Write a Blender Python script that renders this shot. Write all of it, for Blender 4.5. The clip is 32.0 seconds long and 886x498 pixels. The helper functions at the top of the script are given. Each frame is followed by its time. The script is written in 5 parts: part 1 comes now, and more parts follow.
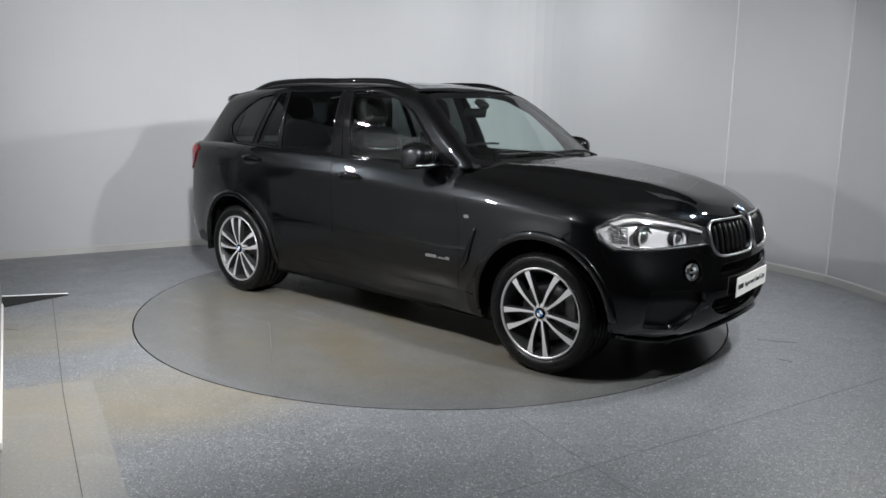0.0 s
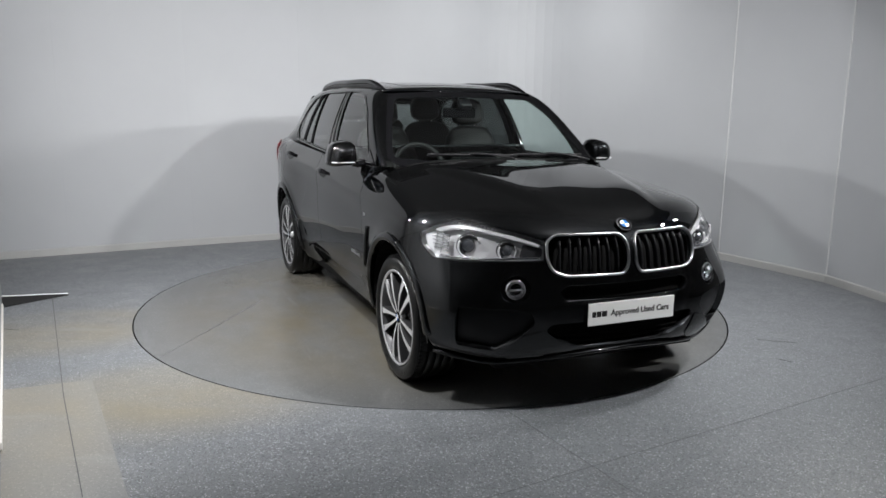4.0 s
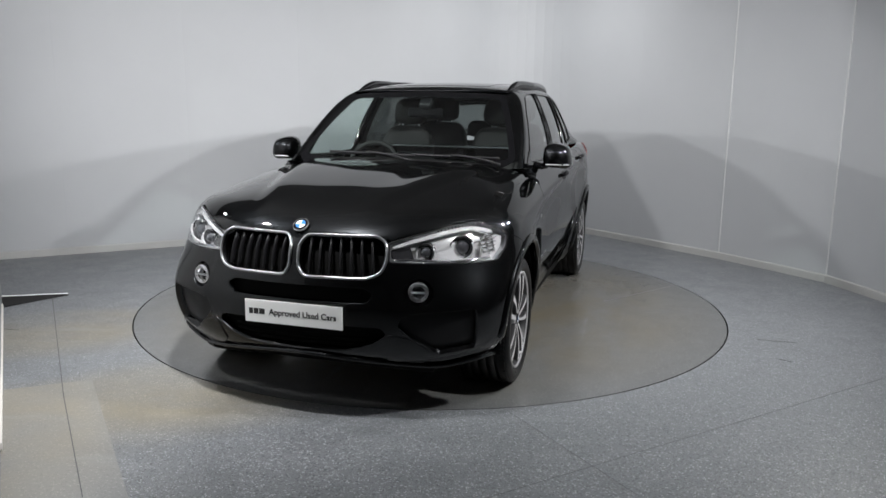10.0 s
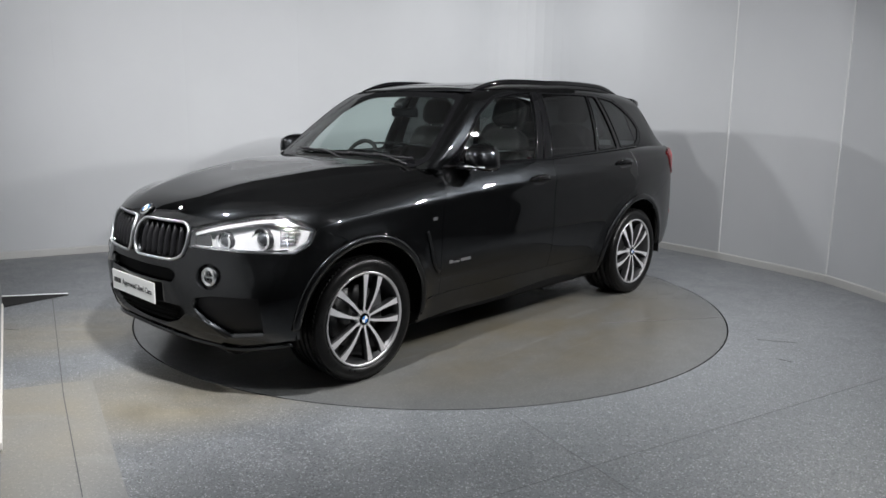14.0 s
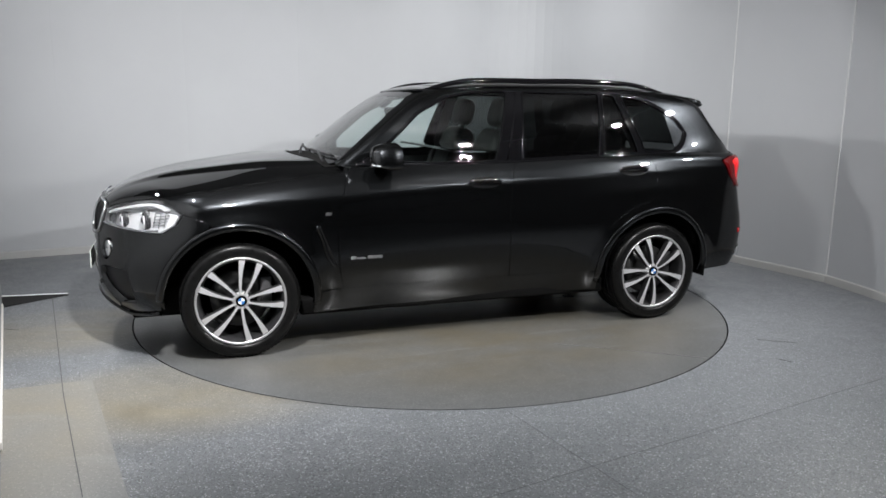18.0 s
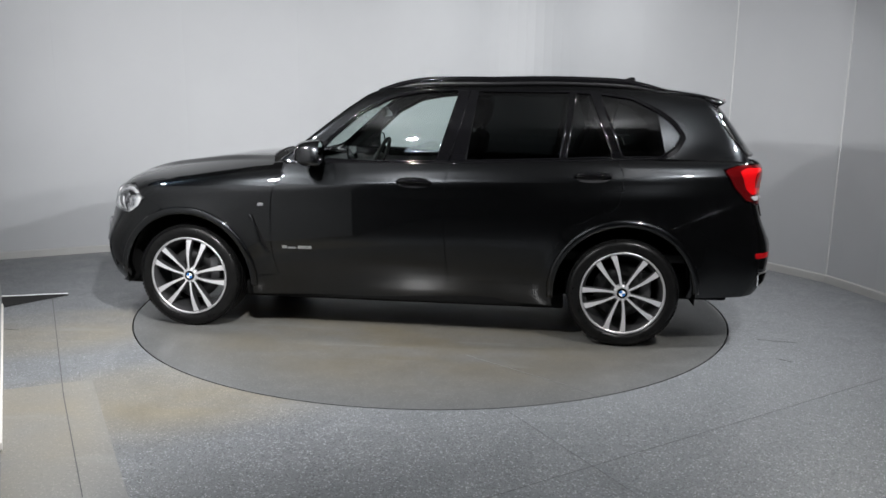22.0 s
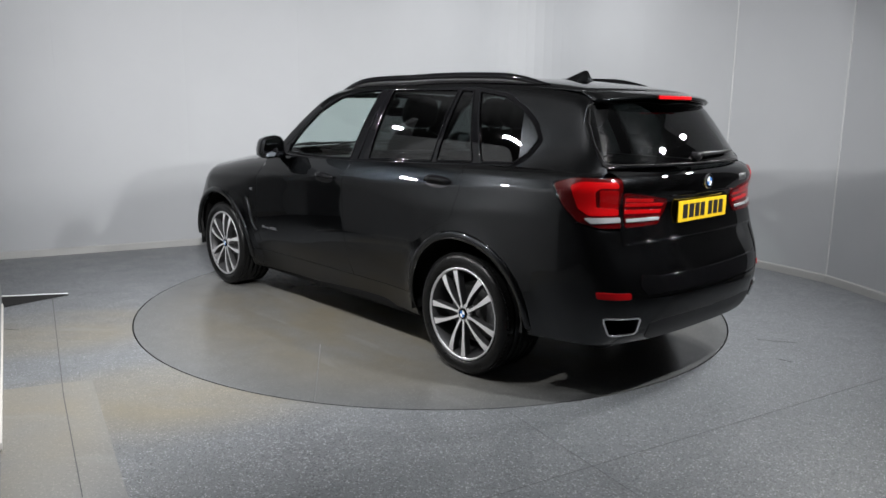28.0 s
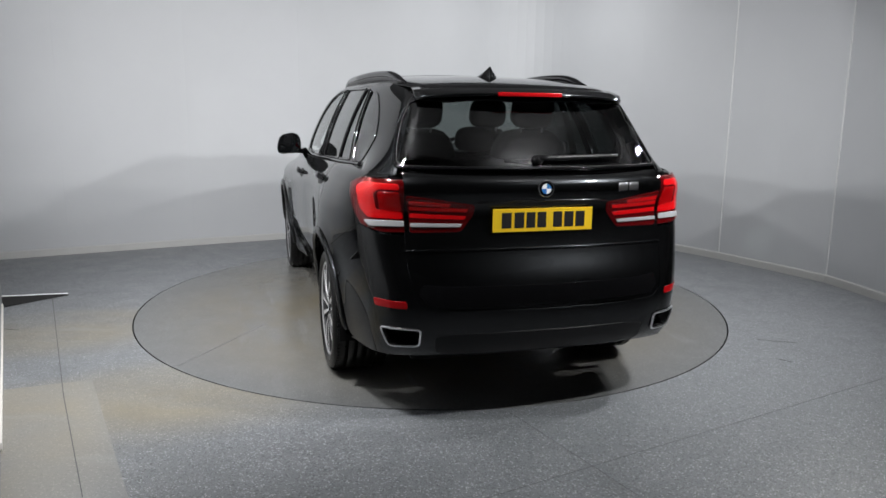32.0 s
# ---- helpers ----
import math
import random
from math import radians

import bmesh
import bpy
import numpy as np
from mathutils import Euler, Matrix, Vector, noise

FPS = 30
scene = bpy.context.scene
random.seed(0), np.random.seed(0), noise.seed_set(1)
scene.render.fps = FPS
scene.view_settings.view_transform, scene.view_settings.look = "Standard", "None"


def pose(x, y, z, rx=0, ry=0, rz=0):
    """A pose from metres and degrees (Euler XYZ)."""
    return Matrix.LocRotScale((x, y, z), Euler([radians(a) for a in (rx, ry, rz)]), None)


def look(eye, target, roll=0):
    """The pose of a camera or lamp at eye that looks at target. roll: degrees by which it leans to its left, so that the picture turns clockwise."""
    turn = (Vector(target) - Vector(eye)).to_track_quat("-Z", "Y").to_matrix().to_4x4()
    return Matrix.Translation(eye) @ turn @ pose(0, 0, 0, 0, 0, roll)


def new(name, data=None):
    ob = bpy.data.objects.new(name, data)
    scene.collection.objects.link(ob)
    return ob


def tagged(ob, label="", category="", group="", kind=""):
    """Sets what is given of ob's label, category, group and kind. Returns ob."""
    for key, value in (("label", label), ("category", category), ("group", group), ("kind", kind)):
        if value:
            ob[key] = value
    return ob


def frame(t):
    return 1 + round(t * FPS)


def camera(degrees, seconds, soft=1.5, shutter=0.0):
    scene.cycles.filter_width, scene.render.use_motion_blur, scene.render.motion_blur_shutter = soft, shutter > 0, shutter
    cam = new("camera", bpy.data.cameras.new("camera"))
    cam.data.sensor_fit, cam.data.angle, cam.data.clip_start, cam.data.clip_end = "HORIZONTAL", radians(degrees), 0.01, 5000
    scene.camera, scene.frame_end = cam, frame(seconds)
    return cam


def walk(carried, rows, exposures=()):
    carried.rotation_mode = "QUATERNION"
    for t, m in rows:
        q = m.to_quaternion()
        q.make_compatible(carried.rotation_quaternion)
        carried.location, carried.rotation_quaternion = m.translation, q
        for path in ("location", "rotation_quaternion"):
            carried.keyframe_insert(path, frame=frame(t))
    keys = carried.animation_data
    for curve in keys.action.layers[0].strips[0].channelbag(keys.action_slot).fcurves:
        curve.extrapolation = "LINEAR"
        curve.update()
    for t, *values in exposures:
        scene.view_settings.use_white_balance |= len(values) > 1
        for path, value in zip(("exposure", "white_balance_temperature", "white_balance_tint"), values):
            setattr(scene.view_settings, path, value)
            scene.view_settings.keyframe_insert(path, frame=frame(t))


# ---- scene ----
from mathutils import geometry

# ---- the camera: it stands still before a turntable ----
SPIN = -6.694           # degrees a second
START = -39.81          # the car's heading at 0 s
HUB = (-0.0824, 5.8083)  # the turntable's axis
DISC = 2.229
cam = camera(61.667, 32.0, soft=1.6)
EYE = look((0, 0, 1.5198), (0, 9.82312, 1.5198 - 1.87249), 0.69)
walk(cam, [(0, EYE), (32, EYE)], exposures=[(0, 0.0, 6540, 11), (32, 0.0, 6540, 11)])

# ---- world and lamps: a closed studio, lit by floodlights above the wall's top ----
world = bpy.data.worlds.new("studio")
world.use_nodes = True
world.node_tree.nodes["Background"].inputs[0].default_value = (0.55, 0.6, 0.65, 1)
world.node_tree.nodes["Background"].inputs[1].default_value = 0.02
scene.world = world

WALL_TOP = 3.24
# place, target, watts, width of the beam in degrees
FLOODS = [
    ((-3.10, 5.47, 2.62), (1.4, 5.2, 0.8), 40, 160),
    ((-2.04, 4.02, 2.60), (1.0, 7.0, 0.8), 36, 150),
    ((-0.85, 3.00, 2.55), (-2.3, 6.4, 0.8), 104, 150),
    ((3.00, 4.60, 2.62), (-1.2, 5.2, 0.2), 48, 165),
    ((3.30, 5.35, 2.62), (-1.0, 6.4, 0.7), 44, 165),
    ((2.00, 3.00, 2.58), (-0.6, 6.0, 0.9), 64, 150),
    # corner pair, added only to brighten the wall's bend; no lamp is known there
    ((0.55, 8.15, 3.08), (0.75, 9.7, 1.2), 7, 165),
    ((1.25, 7.95, 3.08), (1.35, 9.6, 1.2), 7, 165),
    ((-1.02, 3.10, 2.80), (-1.02, 3.09, 3.3), 28, 170),
    ((1.45, 2.85, 2.80), (1.45, 2.84, 3.3), 28, 170),
    ((3.35, 4.25, 2.82), (3.35, 4.26, 3.3), 8, 170),
]


# ---- materials ----
def material(name, colour, rough=0.5, metal=0.0, coat=0.0, spec=0.5, glow=None):
    m = bpy.data.materials.new(name)
    m.use_nodes = True
    p = m.node_tree.nodes["Principled BSDF"]
    p.inputs["Base Color"].default_value = (*colour, 1)
    p.inputs["Roughness"].default_value = rough
    p.inputs["Metallic"].default_value = metal
    p.inputs["Coat Weight"].default_value = coat
    p.inputs["Coat Roughness"].default_value = 0.03
    p.inputs["Specular IOR Level"].default_value = spec
    if glow:
        p.inputs["Emission Color"].default_value = (*glow[0], 1)
        p.inputs["Emission Strength"].default_value = glow[1]
    return m


def nodes_of(m):
    t = m.node_tree
    return t.nodes, t.links, t.nodes["Principled BSDF"]


def noise_node(m, scale, detail=4.0, rough=0.55, stretch=None):
    n, l, p = nodes_of(m)
    co = n.new("ShaderNodeTexCoord")
    mp = n.new("ShaderNodeMapping")
    if stretch:
        mp.inputs["Scale"].default_value = stretch
    t = n.new("ShaderNodeTexNoise")
    t.inputs["Scale"].default_value, t.inputs["Detail"].default_value, t.inputs["Roughness"].default_value = scale, detail, rough
    l.new(co.outputs["Object"], mp.inputs["Vector"])
    l.new(mp.outputs["Vector"], t.inputs["Vector"])
    return t


def ramp_node(m, source, stops):
    n, l, p = nodes_of(m)
    r = n.new("ShaderNodeValToRGB")
    while len(r.color_ramp.elements) < len(stops):
        r.color_ramp.elements.new(0.5)
    for e, (at, c) in zip(r.color_ramp.elements, stops):
        e.position, e.color = at, (*c, 1) if len(c) == 3 else c
    l.new(source, r.inputs["Fac"])
    return r


def mix_node(m, fac, a, b, blend="MIX"):
    n, l, p = nodes_of(m)
    x = n.new("ShaderNodeMix")
    x.data_type, x.blend_type = "RGBA", blend
    for socket, value in ((x.inputs[0], fac), (x.inputs[6], a), (x.inputs[7], b)):
        if hasattr(value, "links"):
            l.new(value, socket)
        elif isinstance(value, tuple):
            socket.default_value = (*value, 1)
        else:
            socket.default_value = value
    return x.outputs[2]


def bump_node(m, height, strength, distance=0.01):
    n, l, p = nodes_of(m)
    b = n.new("ShaderNodeBump")
    b.inputs["Strength"].default_value, b.inputs["Distance"].default_value = strength, distance
    l.new(height, b.inputs["Height"])
    l.new(b.outputs["Normal"], p.inputs["Normal"])


def grey(v):
    return (v, v, v)


def floor_material(name, base, smear, amount, speck=1.0, rough=(0.30, 0.5), patches=()):
    """Speckled sheet vinyl with dried brown smears and scuffs, worn smooth in patches."""
    m = material(name, base, 0.4)
    n, l, p = nodes_of(m)

    def calc(kind, a, b, c=None):
        x = n.new("ShaderNodeMath")
        x.operation = kind
        for k, v in enumerate((a, b, c)):
            if hasattr(v, "links"):
                l.new(v, x.inputs[k])
            elif v is not None:
                x.inputs[k].default_value = v
        return x.outputs[0]

    stains = noise_node(m, 0.85, 5, 0.55, (1.0, 1.9, 1))
    stain = ramp_node(m, stains.outputs["Fac"], [(0.38, grey(0)), (0.66, grey(1))])
    grain = noise_node(m, 260, 2, 0.75)
    fleck = ramp_node(m, grain.outputs["Fac"], [(0.34, grey(0.76)), (0.46, grey(0.95)), (0.56, grey(1.04)), (0.67, grey(1.5))])
    blot = noise_node(m, 5, 5, 0.65)
    cloud = ramp_node(m, blot.outputs["Fac"], [(0.3, grey(0.94)), (0.7, grey(1.06))])
    worn = calc("MULTIPLY", stain.outputs["Color"], amount)
    if patches:
        # the smears thin out away from the middle of each worn patch
        co = n.new("ShaderNodeTexCoord")
        total = None
        for at, wide, inner, outer in patches:
            far, rim = n.new("ShaderNodeVectorMath"), n.new("ShaderNodeMapRange")
            turn = n.new("ShaderNodeMapping")
            turn.vector_type = "TEXTURE"
            turn.inputs["Location"].default_value = (*at, 0)
            turn.inputs["Rotation"].default_value = (0, 0, math.radians(wide[1]))
            turn.inputs["Scale"].default_value = (wide[0], 1, 1)
            far.operation, rim.interpolation_type = "LENGTH", "SMOOTHSTEP"
            for k, v in ((1, outer), (2, inner), (3, 0.0), (4, 1.0)):
                rim.inputs[k].default_value = v
            l.new(co.outputs["Object"], turn.inputs["Vector"])
            l.new(turn.outputs["Vector"], far.inputs[0])
            l.new(calc("MULTIPLY_ADD", stains.outputs["Fac"], 0.7, far.outputs[1]), rim.inputs[0])
            total = rim.outputs[0] if total is None else calc("MAXIMUM", total, rim.outputs[0])
        soften = ramp_node(m, stains.outputs["Fac"], [(0.34, grey(0.25 * amount)), (0.60, grey(amount))])
        worn = calc("MULTIPLY", total, soften.outputs["Color"])
    c = mix_node(m, worn, base, smear)
    # single chips in the sheet, pale and dark, hidden where it is worn
    keep = calc("MULTIPLY_ADD", worn, -0.75 * speck, speck)
    chip = n.new("ShaderNodeTexVoronoi")
    chip.inputs["Scale"].default_value = 175
    l.new(n["Texture Coordinate"].outputs["Object"], chip.inputs["Vector"])
    pick = n.new("ShaderNodeSeparateColor")
    l.new(chip.outputs["Color"], pick.inputs[0])
    chips = ramp_node(m, pick.outputs[0], [(0.0, grey(0.52)), (0.09, grey(0.52)), (0.12, grey(0.92)), (0.40, grey(0.98)), (0.91, grey(1.02)), (0.94, grey(1.9)), (1.0, grey(2.3))])
    hue = mix_node(m, 0.06, (1.0, 1.0, 1.0), chip.outputs["Color"])
    c = mix_node(m, keep, c, mix_node(m, 1.0, mix_node(m, 1.0, c, chips.outputs["Color"], "MULTIPLY"), hue, "MULTIPLY"))
    c = mix_node(m, 1.0, c, cloud.outputs["Color"], "MULTIPLY")
    # pale scuffs of tyres
    drag = noise_node(m, 2.6, 4, 0.6, (0.35, 2.4, 1))
    scuff = ramp_node(m, drag.outputs["Fac"], [(0.60, grey(0)), (0.74, grey(0.35))])
    c = mix_node(m, scuff.outputs["Color"], c, tuple(v * 1.5 for v in base))
    c = mix_node(m, keep, c, mix_node(m, 1.0, c, fleck.outputs["Color"], "MULTIPLY"))
    l.new(c, p.inputs["Base Color"])
    if isinstance(rough, tuple):
        gloss = ramp_node(m, blot.outputs["Fac"], [(0.3, grey(rough[0])), (0.75, grey(rough[1]))])
        l.new(gloss.outputs["Color"], p.inputs["Roughness"])
        bump_node(m, grain.outputs["Fac"], 0.10, 0.002)
    else:
        p.inputs["Roughness"].default_value = rough
    return m


# worn patches: middle, (lengthening, its turn in degrees), radii at which the wear is full and gone
FLOOR = floor_material("floor_vinyl", (0.176, 0.187, 0.198), (0.212, 0.190, 0.142), 0.95, patches=(((-1.45, 3.72), (1.7, 18), 0.62, 1.05), ((-2.55, 4.86), (1.5, 30), 0.60, 1.05)))
LANE = floor_material("worn_vinyl", (0.216, 0.221, 0.220), (0.252, 0.222, 0.160), 0.9, 0.4, patches=(((-2.05, 3.35), (2.2, -60), 0.55, 0.95),))
DISC_VINYL = floor_material("disc_vinyl", (0.128, 0.133, 0.136), (0.128, 0.115, 0.088), 1.0, 0.25, 0.24, patches=(((0, 0), (1.0, 0), 1.85, 2.75),))


def wall_material():
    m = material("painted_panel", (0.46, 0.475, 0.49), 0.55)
    n, l, p = nodes_of(m)
    big = noise_node(m, 1.3, 5, 0.6)
    c = ramp_node(m, big.outputs["Fac"], [(0.3, (0.450, 0.464, 0.480)), (0.7, (0.472, 0.486, 0.502))])
    l.new(c.outputs["Color"], p.inputs["Base Color"])
    fine = noise_node(m, 60, 3, 0.6)
    bump_node(m, fine.outputs["Fac"], 0.05, 0.002)
    return m


WALL = wall_material()
SKIRT = material("skirting_paint", (0.45, 0.45, 0.44), 0.5)
COVER = material("cover_strip_paint", (0.58, 0.59, 0.59), 0.5)
STRIP = material("white_strip", (0.82, 0.83, 0.84), 0.4)
WARM_STRIP = material("warm_white_strip", (0.82, 0.80, 0.76), 0.4)
DARK = material("dark_gap", (0.012, 0.012, 0.012), 0.9)
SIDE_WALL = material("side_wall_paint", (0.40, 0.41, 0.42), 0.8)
CURTAIN = material("near_wall_paint", (0.10, 0.10, 0.104), 0.8)
CEILING_PALE = material("ceiling_paint", (0.11, 0.112, 0.115), 0.8)
CEILING = material("ceiling_dark", (0.07, 0.07, 0.072), 0.9)
LAMP_SHELL = material("lamp_shell", (0.04, 0.04, 0.04), 0.6)
LAMP_FACE = material("lamp_face", (0.9, 0.9, 0.9), 0.5, glow=((0.96, 0.99, 1.0), 9))


# ---- mesh helpers ----
def mesh_of(name, verts, faces, mat, smooth=True, vnormals=None):
    me = bpy.data.meshes.new(name)
    me.from_pydata([tuple(map(float, v)) for v in verts], [], [tuple(map(int, f)) for f in faces])
    me.materials.append(mat)
    me.polygons.foreach_set("use_smooth", [smooth] * len(me.polygons))
    me.update()
    if vnormals is not None:
        me.normals_split_custom_set_from_vertices([tuple(map(float, v)) for v in vnormals])
    return me


def part(name, me, parent=None, m=None, label=""):
    ob = new(name, me)
    if m is not None:
        ob.matrix_basis = m
    if parent is not None:
        ob.parent = parent
    return tagged(ob, label) if label else ob


def box_data(cx, cy, cz, sx, sy, sz, b=0.0):
    """A box with its edges cut off by b, as verts and faces."""
    bm = bmesh.new()
    bmesh.ops.create_cube(bm, size=1.0)
    for v in bm.verts:
        v.co = Vector((v.co.x * sx, v.co.y * sy, v.co.z * sz))
    if b > 0:
        bmesh.ops.bevel(bm, geom=bm.edges[:], offset=b, segments=2, affect="EDGES", profile=0.6)
    bm.verts.index_update()
    vs = [(v.co.x + cx, v.co.y + cy, v.co.z + cz) for v in bm.verts]
    fs = [[v.index for v in f.verts] for f in bm.faces]
    bm.free()
    return vs, fs


def box(name, c, s, mat, parent=None, b=0.003, m=None, label="", smooth=False):
    vs, fs = box_data(*c, *s, b)
    return part(name, mesh_of(name, vs, fs, mat, smooth), parent, m, label)


def merge(*pieces):
    vs, fs = [], []
    for v, f in pieces:
        k = len(vs)
        vs += list(v)
        fs += [[i + k for i in q] for q in f]
    return vs, fs


def lathe_data(profile, seg=48, axis="y", close=False):
    """Turns (radius, along) points round an axis through the origin."""
    vs, fs = [], []
    n = len(profile)
    for i in range(seg):
        a = 2 * math.pi * i / seg
        for r, h in profile:
            c, s = r * math.cos(a), r * math.sin(a)
            vs.append({"y": (c, h, s), "z": (c, s, h), "x": (h, c, s)}[axis])
    for i in range(seg):
        j = (i + 1) % seg
        for k in range(n if close else n - 1):
            q = (k + 1) % n
            fs.append((i * n + k, i * n + q, j * n + q, j * n + k) if axis == "y" else (i * n + k, j * n + k, j * n + q, i * n + q))
    return vs, fs


def tube_data(path, radius, seg=8, closed=False, flat=1.0, up=None):
    """A round or flattened bar along a path."""
    p = np.array(path, float)
    n = len(p)
    t = np.roll(p, -1, 0) - np.roll(p, 1, 0)
    if not closed:
        t[0], t[-1] = p[1] - p[0], p[-1] - p[-2]
    t /= np.maximum(np.linalg.norm(t, axis=1, keepdims=True), 1e-9)
    u = np.tile(np.array(up if up is not None else (0, 0, 1.0), float), (n, 1)) if up is None or np.ndim(up) == 1 else np.array(up, float)
    s = np.cross(t, u)
    bad = np.linalg.norm(s, axis=1) < 1e-3
    s[bad] = np.cross(t[bad], (1.0, 0.1, 0))
    s /= np.linalg.norm(s, axis=1, keepdims=True)
    u = np.cross(s, t)
    rad = np.broadcast_to(np.asarray(radius, float), (n,))
    vs, fs = [], []
    for i in range(n):
        for k in range(seg):
            a = 2 * math.pi * k / seg
            vs.append(p[i] + rad[i] * (math.cos(a) * s[i] + flat * math.sin(a) * u[i]))
    for i in range(n if closed else n - 1):
        j = (i + 1) % n
        for k in range(seg):
            q = (k + 1) % seg
            fs.append((i * seg + k, i * seg + q, j * seg + q, j * seg + k))
    if not closed:
        fs.append(tuple(range(seg))[::-1])
        fs.append(tuple((n - 1) * seg + k for k in range(seg)))
    return vs, fs


# ---- the room ----
def ground_sheet(name, pts, z, depth, mat, kind="structure", label="", category="floor"):
    n = len(pts)
    vs = [(x, y, z) for x, y in pts] + [(x, y, z - depth) for x, y in pts]
    fs = [tuple(range(n)), tuple(range(2 * n - 1, n - 1, -1))] + [(i, i + n, (i + 1) % n + n, (i + 1) % n) for i in range(n)]
    ob = new(name, mesh_of(name, vs, fs, mat, False))
    return tagged(ob, label, category, kind=kind)


def floor_and_disc():
    # the floor has a round opening, in which the disc turns with a narrow gap
    seg, gap = 192, 0.010
    vs, fs = [], []
    for i in range(seg):
        a = 2 * math.pi * i / seg
        c, s = math.cos(a), math.sin(a)
        k = 9.0 / max(abs(c), abs(s))
        vs += [(HUB[0] + (DISC + gap) * c, HUB[1] + (DISC + gap) * s, -0.06), (HUB[0] + (DISC + gap) * c, HUB[1] + (DISC + gap) * s, 0.0),
               (HUB[0] + k * c, HUB[1] + k * s, 0.0), (HUB[0] + k * c, HUB[1] + k * s, -0.06)]
    for i in range(seg):
        a, b = 4 * i, 4 * ((i + 1) % seg)
        for k in range(3):
            fs.append((a + k, a + k + 1, b + k + 1, b + k))
    ob = new("floor", mesh_of("floor", vs, fs, FLOOR, False))
    tagged(ob, "grey speckled vinyl floor with brown smears", "floor", kind="structure")
    v, f = lathe_data([(DISC + gap - 0.001, -0.003), (DISC + gap - 0.001, -0.06)], seg, "z")
    part("gap_edge", mesh_of("gap_edge", v, f, DARK), ob, Matrix.Translation((*HUB, 0)), "dark edge of the round gap")
    ground_sheet("turntable_pit", [(HUB[0] + 2.5 * math.cos(a * math.pi / 16), HUB[1] + 2.5 * math.sin(a * math.pi / 16)) for a in range(32)], -0.061, 0.02, DARK, label="dark pit under the turntable", category="pit")
    # a lighter worn lane along the side wall, cut off by a straight weld
    ground_sheet("floor_lane", [(-2.36, 3.76), (-1.95, 3.93), (-1.22, 2.67), (-0.2, 0.9), (-1.0, 0.55), (-1.38, 1.3), (-1.54, 2.36)], 0.004, 0.004, LANE, label="lighter worn strip of vinyl beside the wall")
    disc = new("turntable", None)
    prof = [(0.0, 0.0), (0.8, 0.0), (1.6, 0.0), (DISC, 0.0), (DISC, -0.05)]
    v, f = lathe_data(prof, 192, "z")
    part("disc_plate", mesh_of("disc_plate", v, f, DISC_VINYL, False), disc)
    v, f = lathe_data([(DISC + 0.001, -0.004), (DISC + 0.001, -0.055)], 192, "z")
    part("disc_edge", mesh_of("disc_edge", v, f, DARK), disc)
    # welded joints in the disc's vinyl
    for (ax, ay), (bx, by) in (((-0.45, -1.27), (0.70, -2.09)), ((-0.40, 1.33), (-1.18, 1.88))):
        d, mid = math.hypot(bx - ax, by - ay), ((ax + bx) / 2, (ay + by) / 2)
        box("weld", (0, 0, 0.0006), (d, 0.004, 0.001), WELD, disc, 0, pose(*mid, 0, 0, 0, math.degrees(math.atan2(by - ay, bx - ax))))
    tagged(disc, "flush round turntable of grey vinyl with brown smears", "turntable")
    disc.location = (*HUB, 0)
    return disc


SEAM = material("vinyl_weld", (0.075, 0.078, 0.08), 0.6)
FAINT = material("faint_joint", (0.152, 0.160, 0.167), 0.5)
WELD = material("faint_weld", (0.115, 0.118, 0.118), 0.5)


def floor_seam(a, b, w=0.006, mat=None, name="floor_seam"):
    a, b = Vector((*a, 0)), Vector((*b, 0))
    d = b - a
    m = Matrix.Translation((a + b) / 2) @ pose(0, 0, 0.0045, 0, 0, math.degrees(math.atan2(d.y, d.x)))
    ob = box(name, (0, 0, 0.0006), (d.length, w, 0.0012), mat or SEAM, None, 0, m)
    return tagged(ob, "thin dark joint in the vinyl floor", "floor joint", kind="structure")


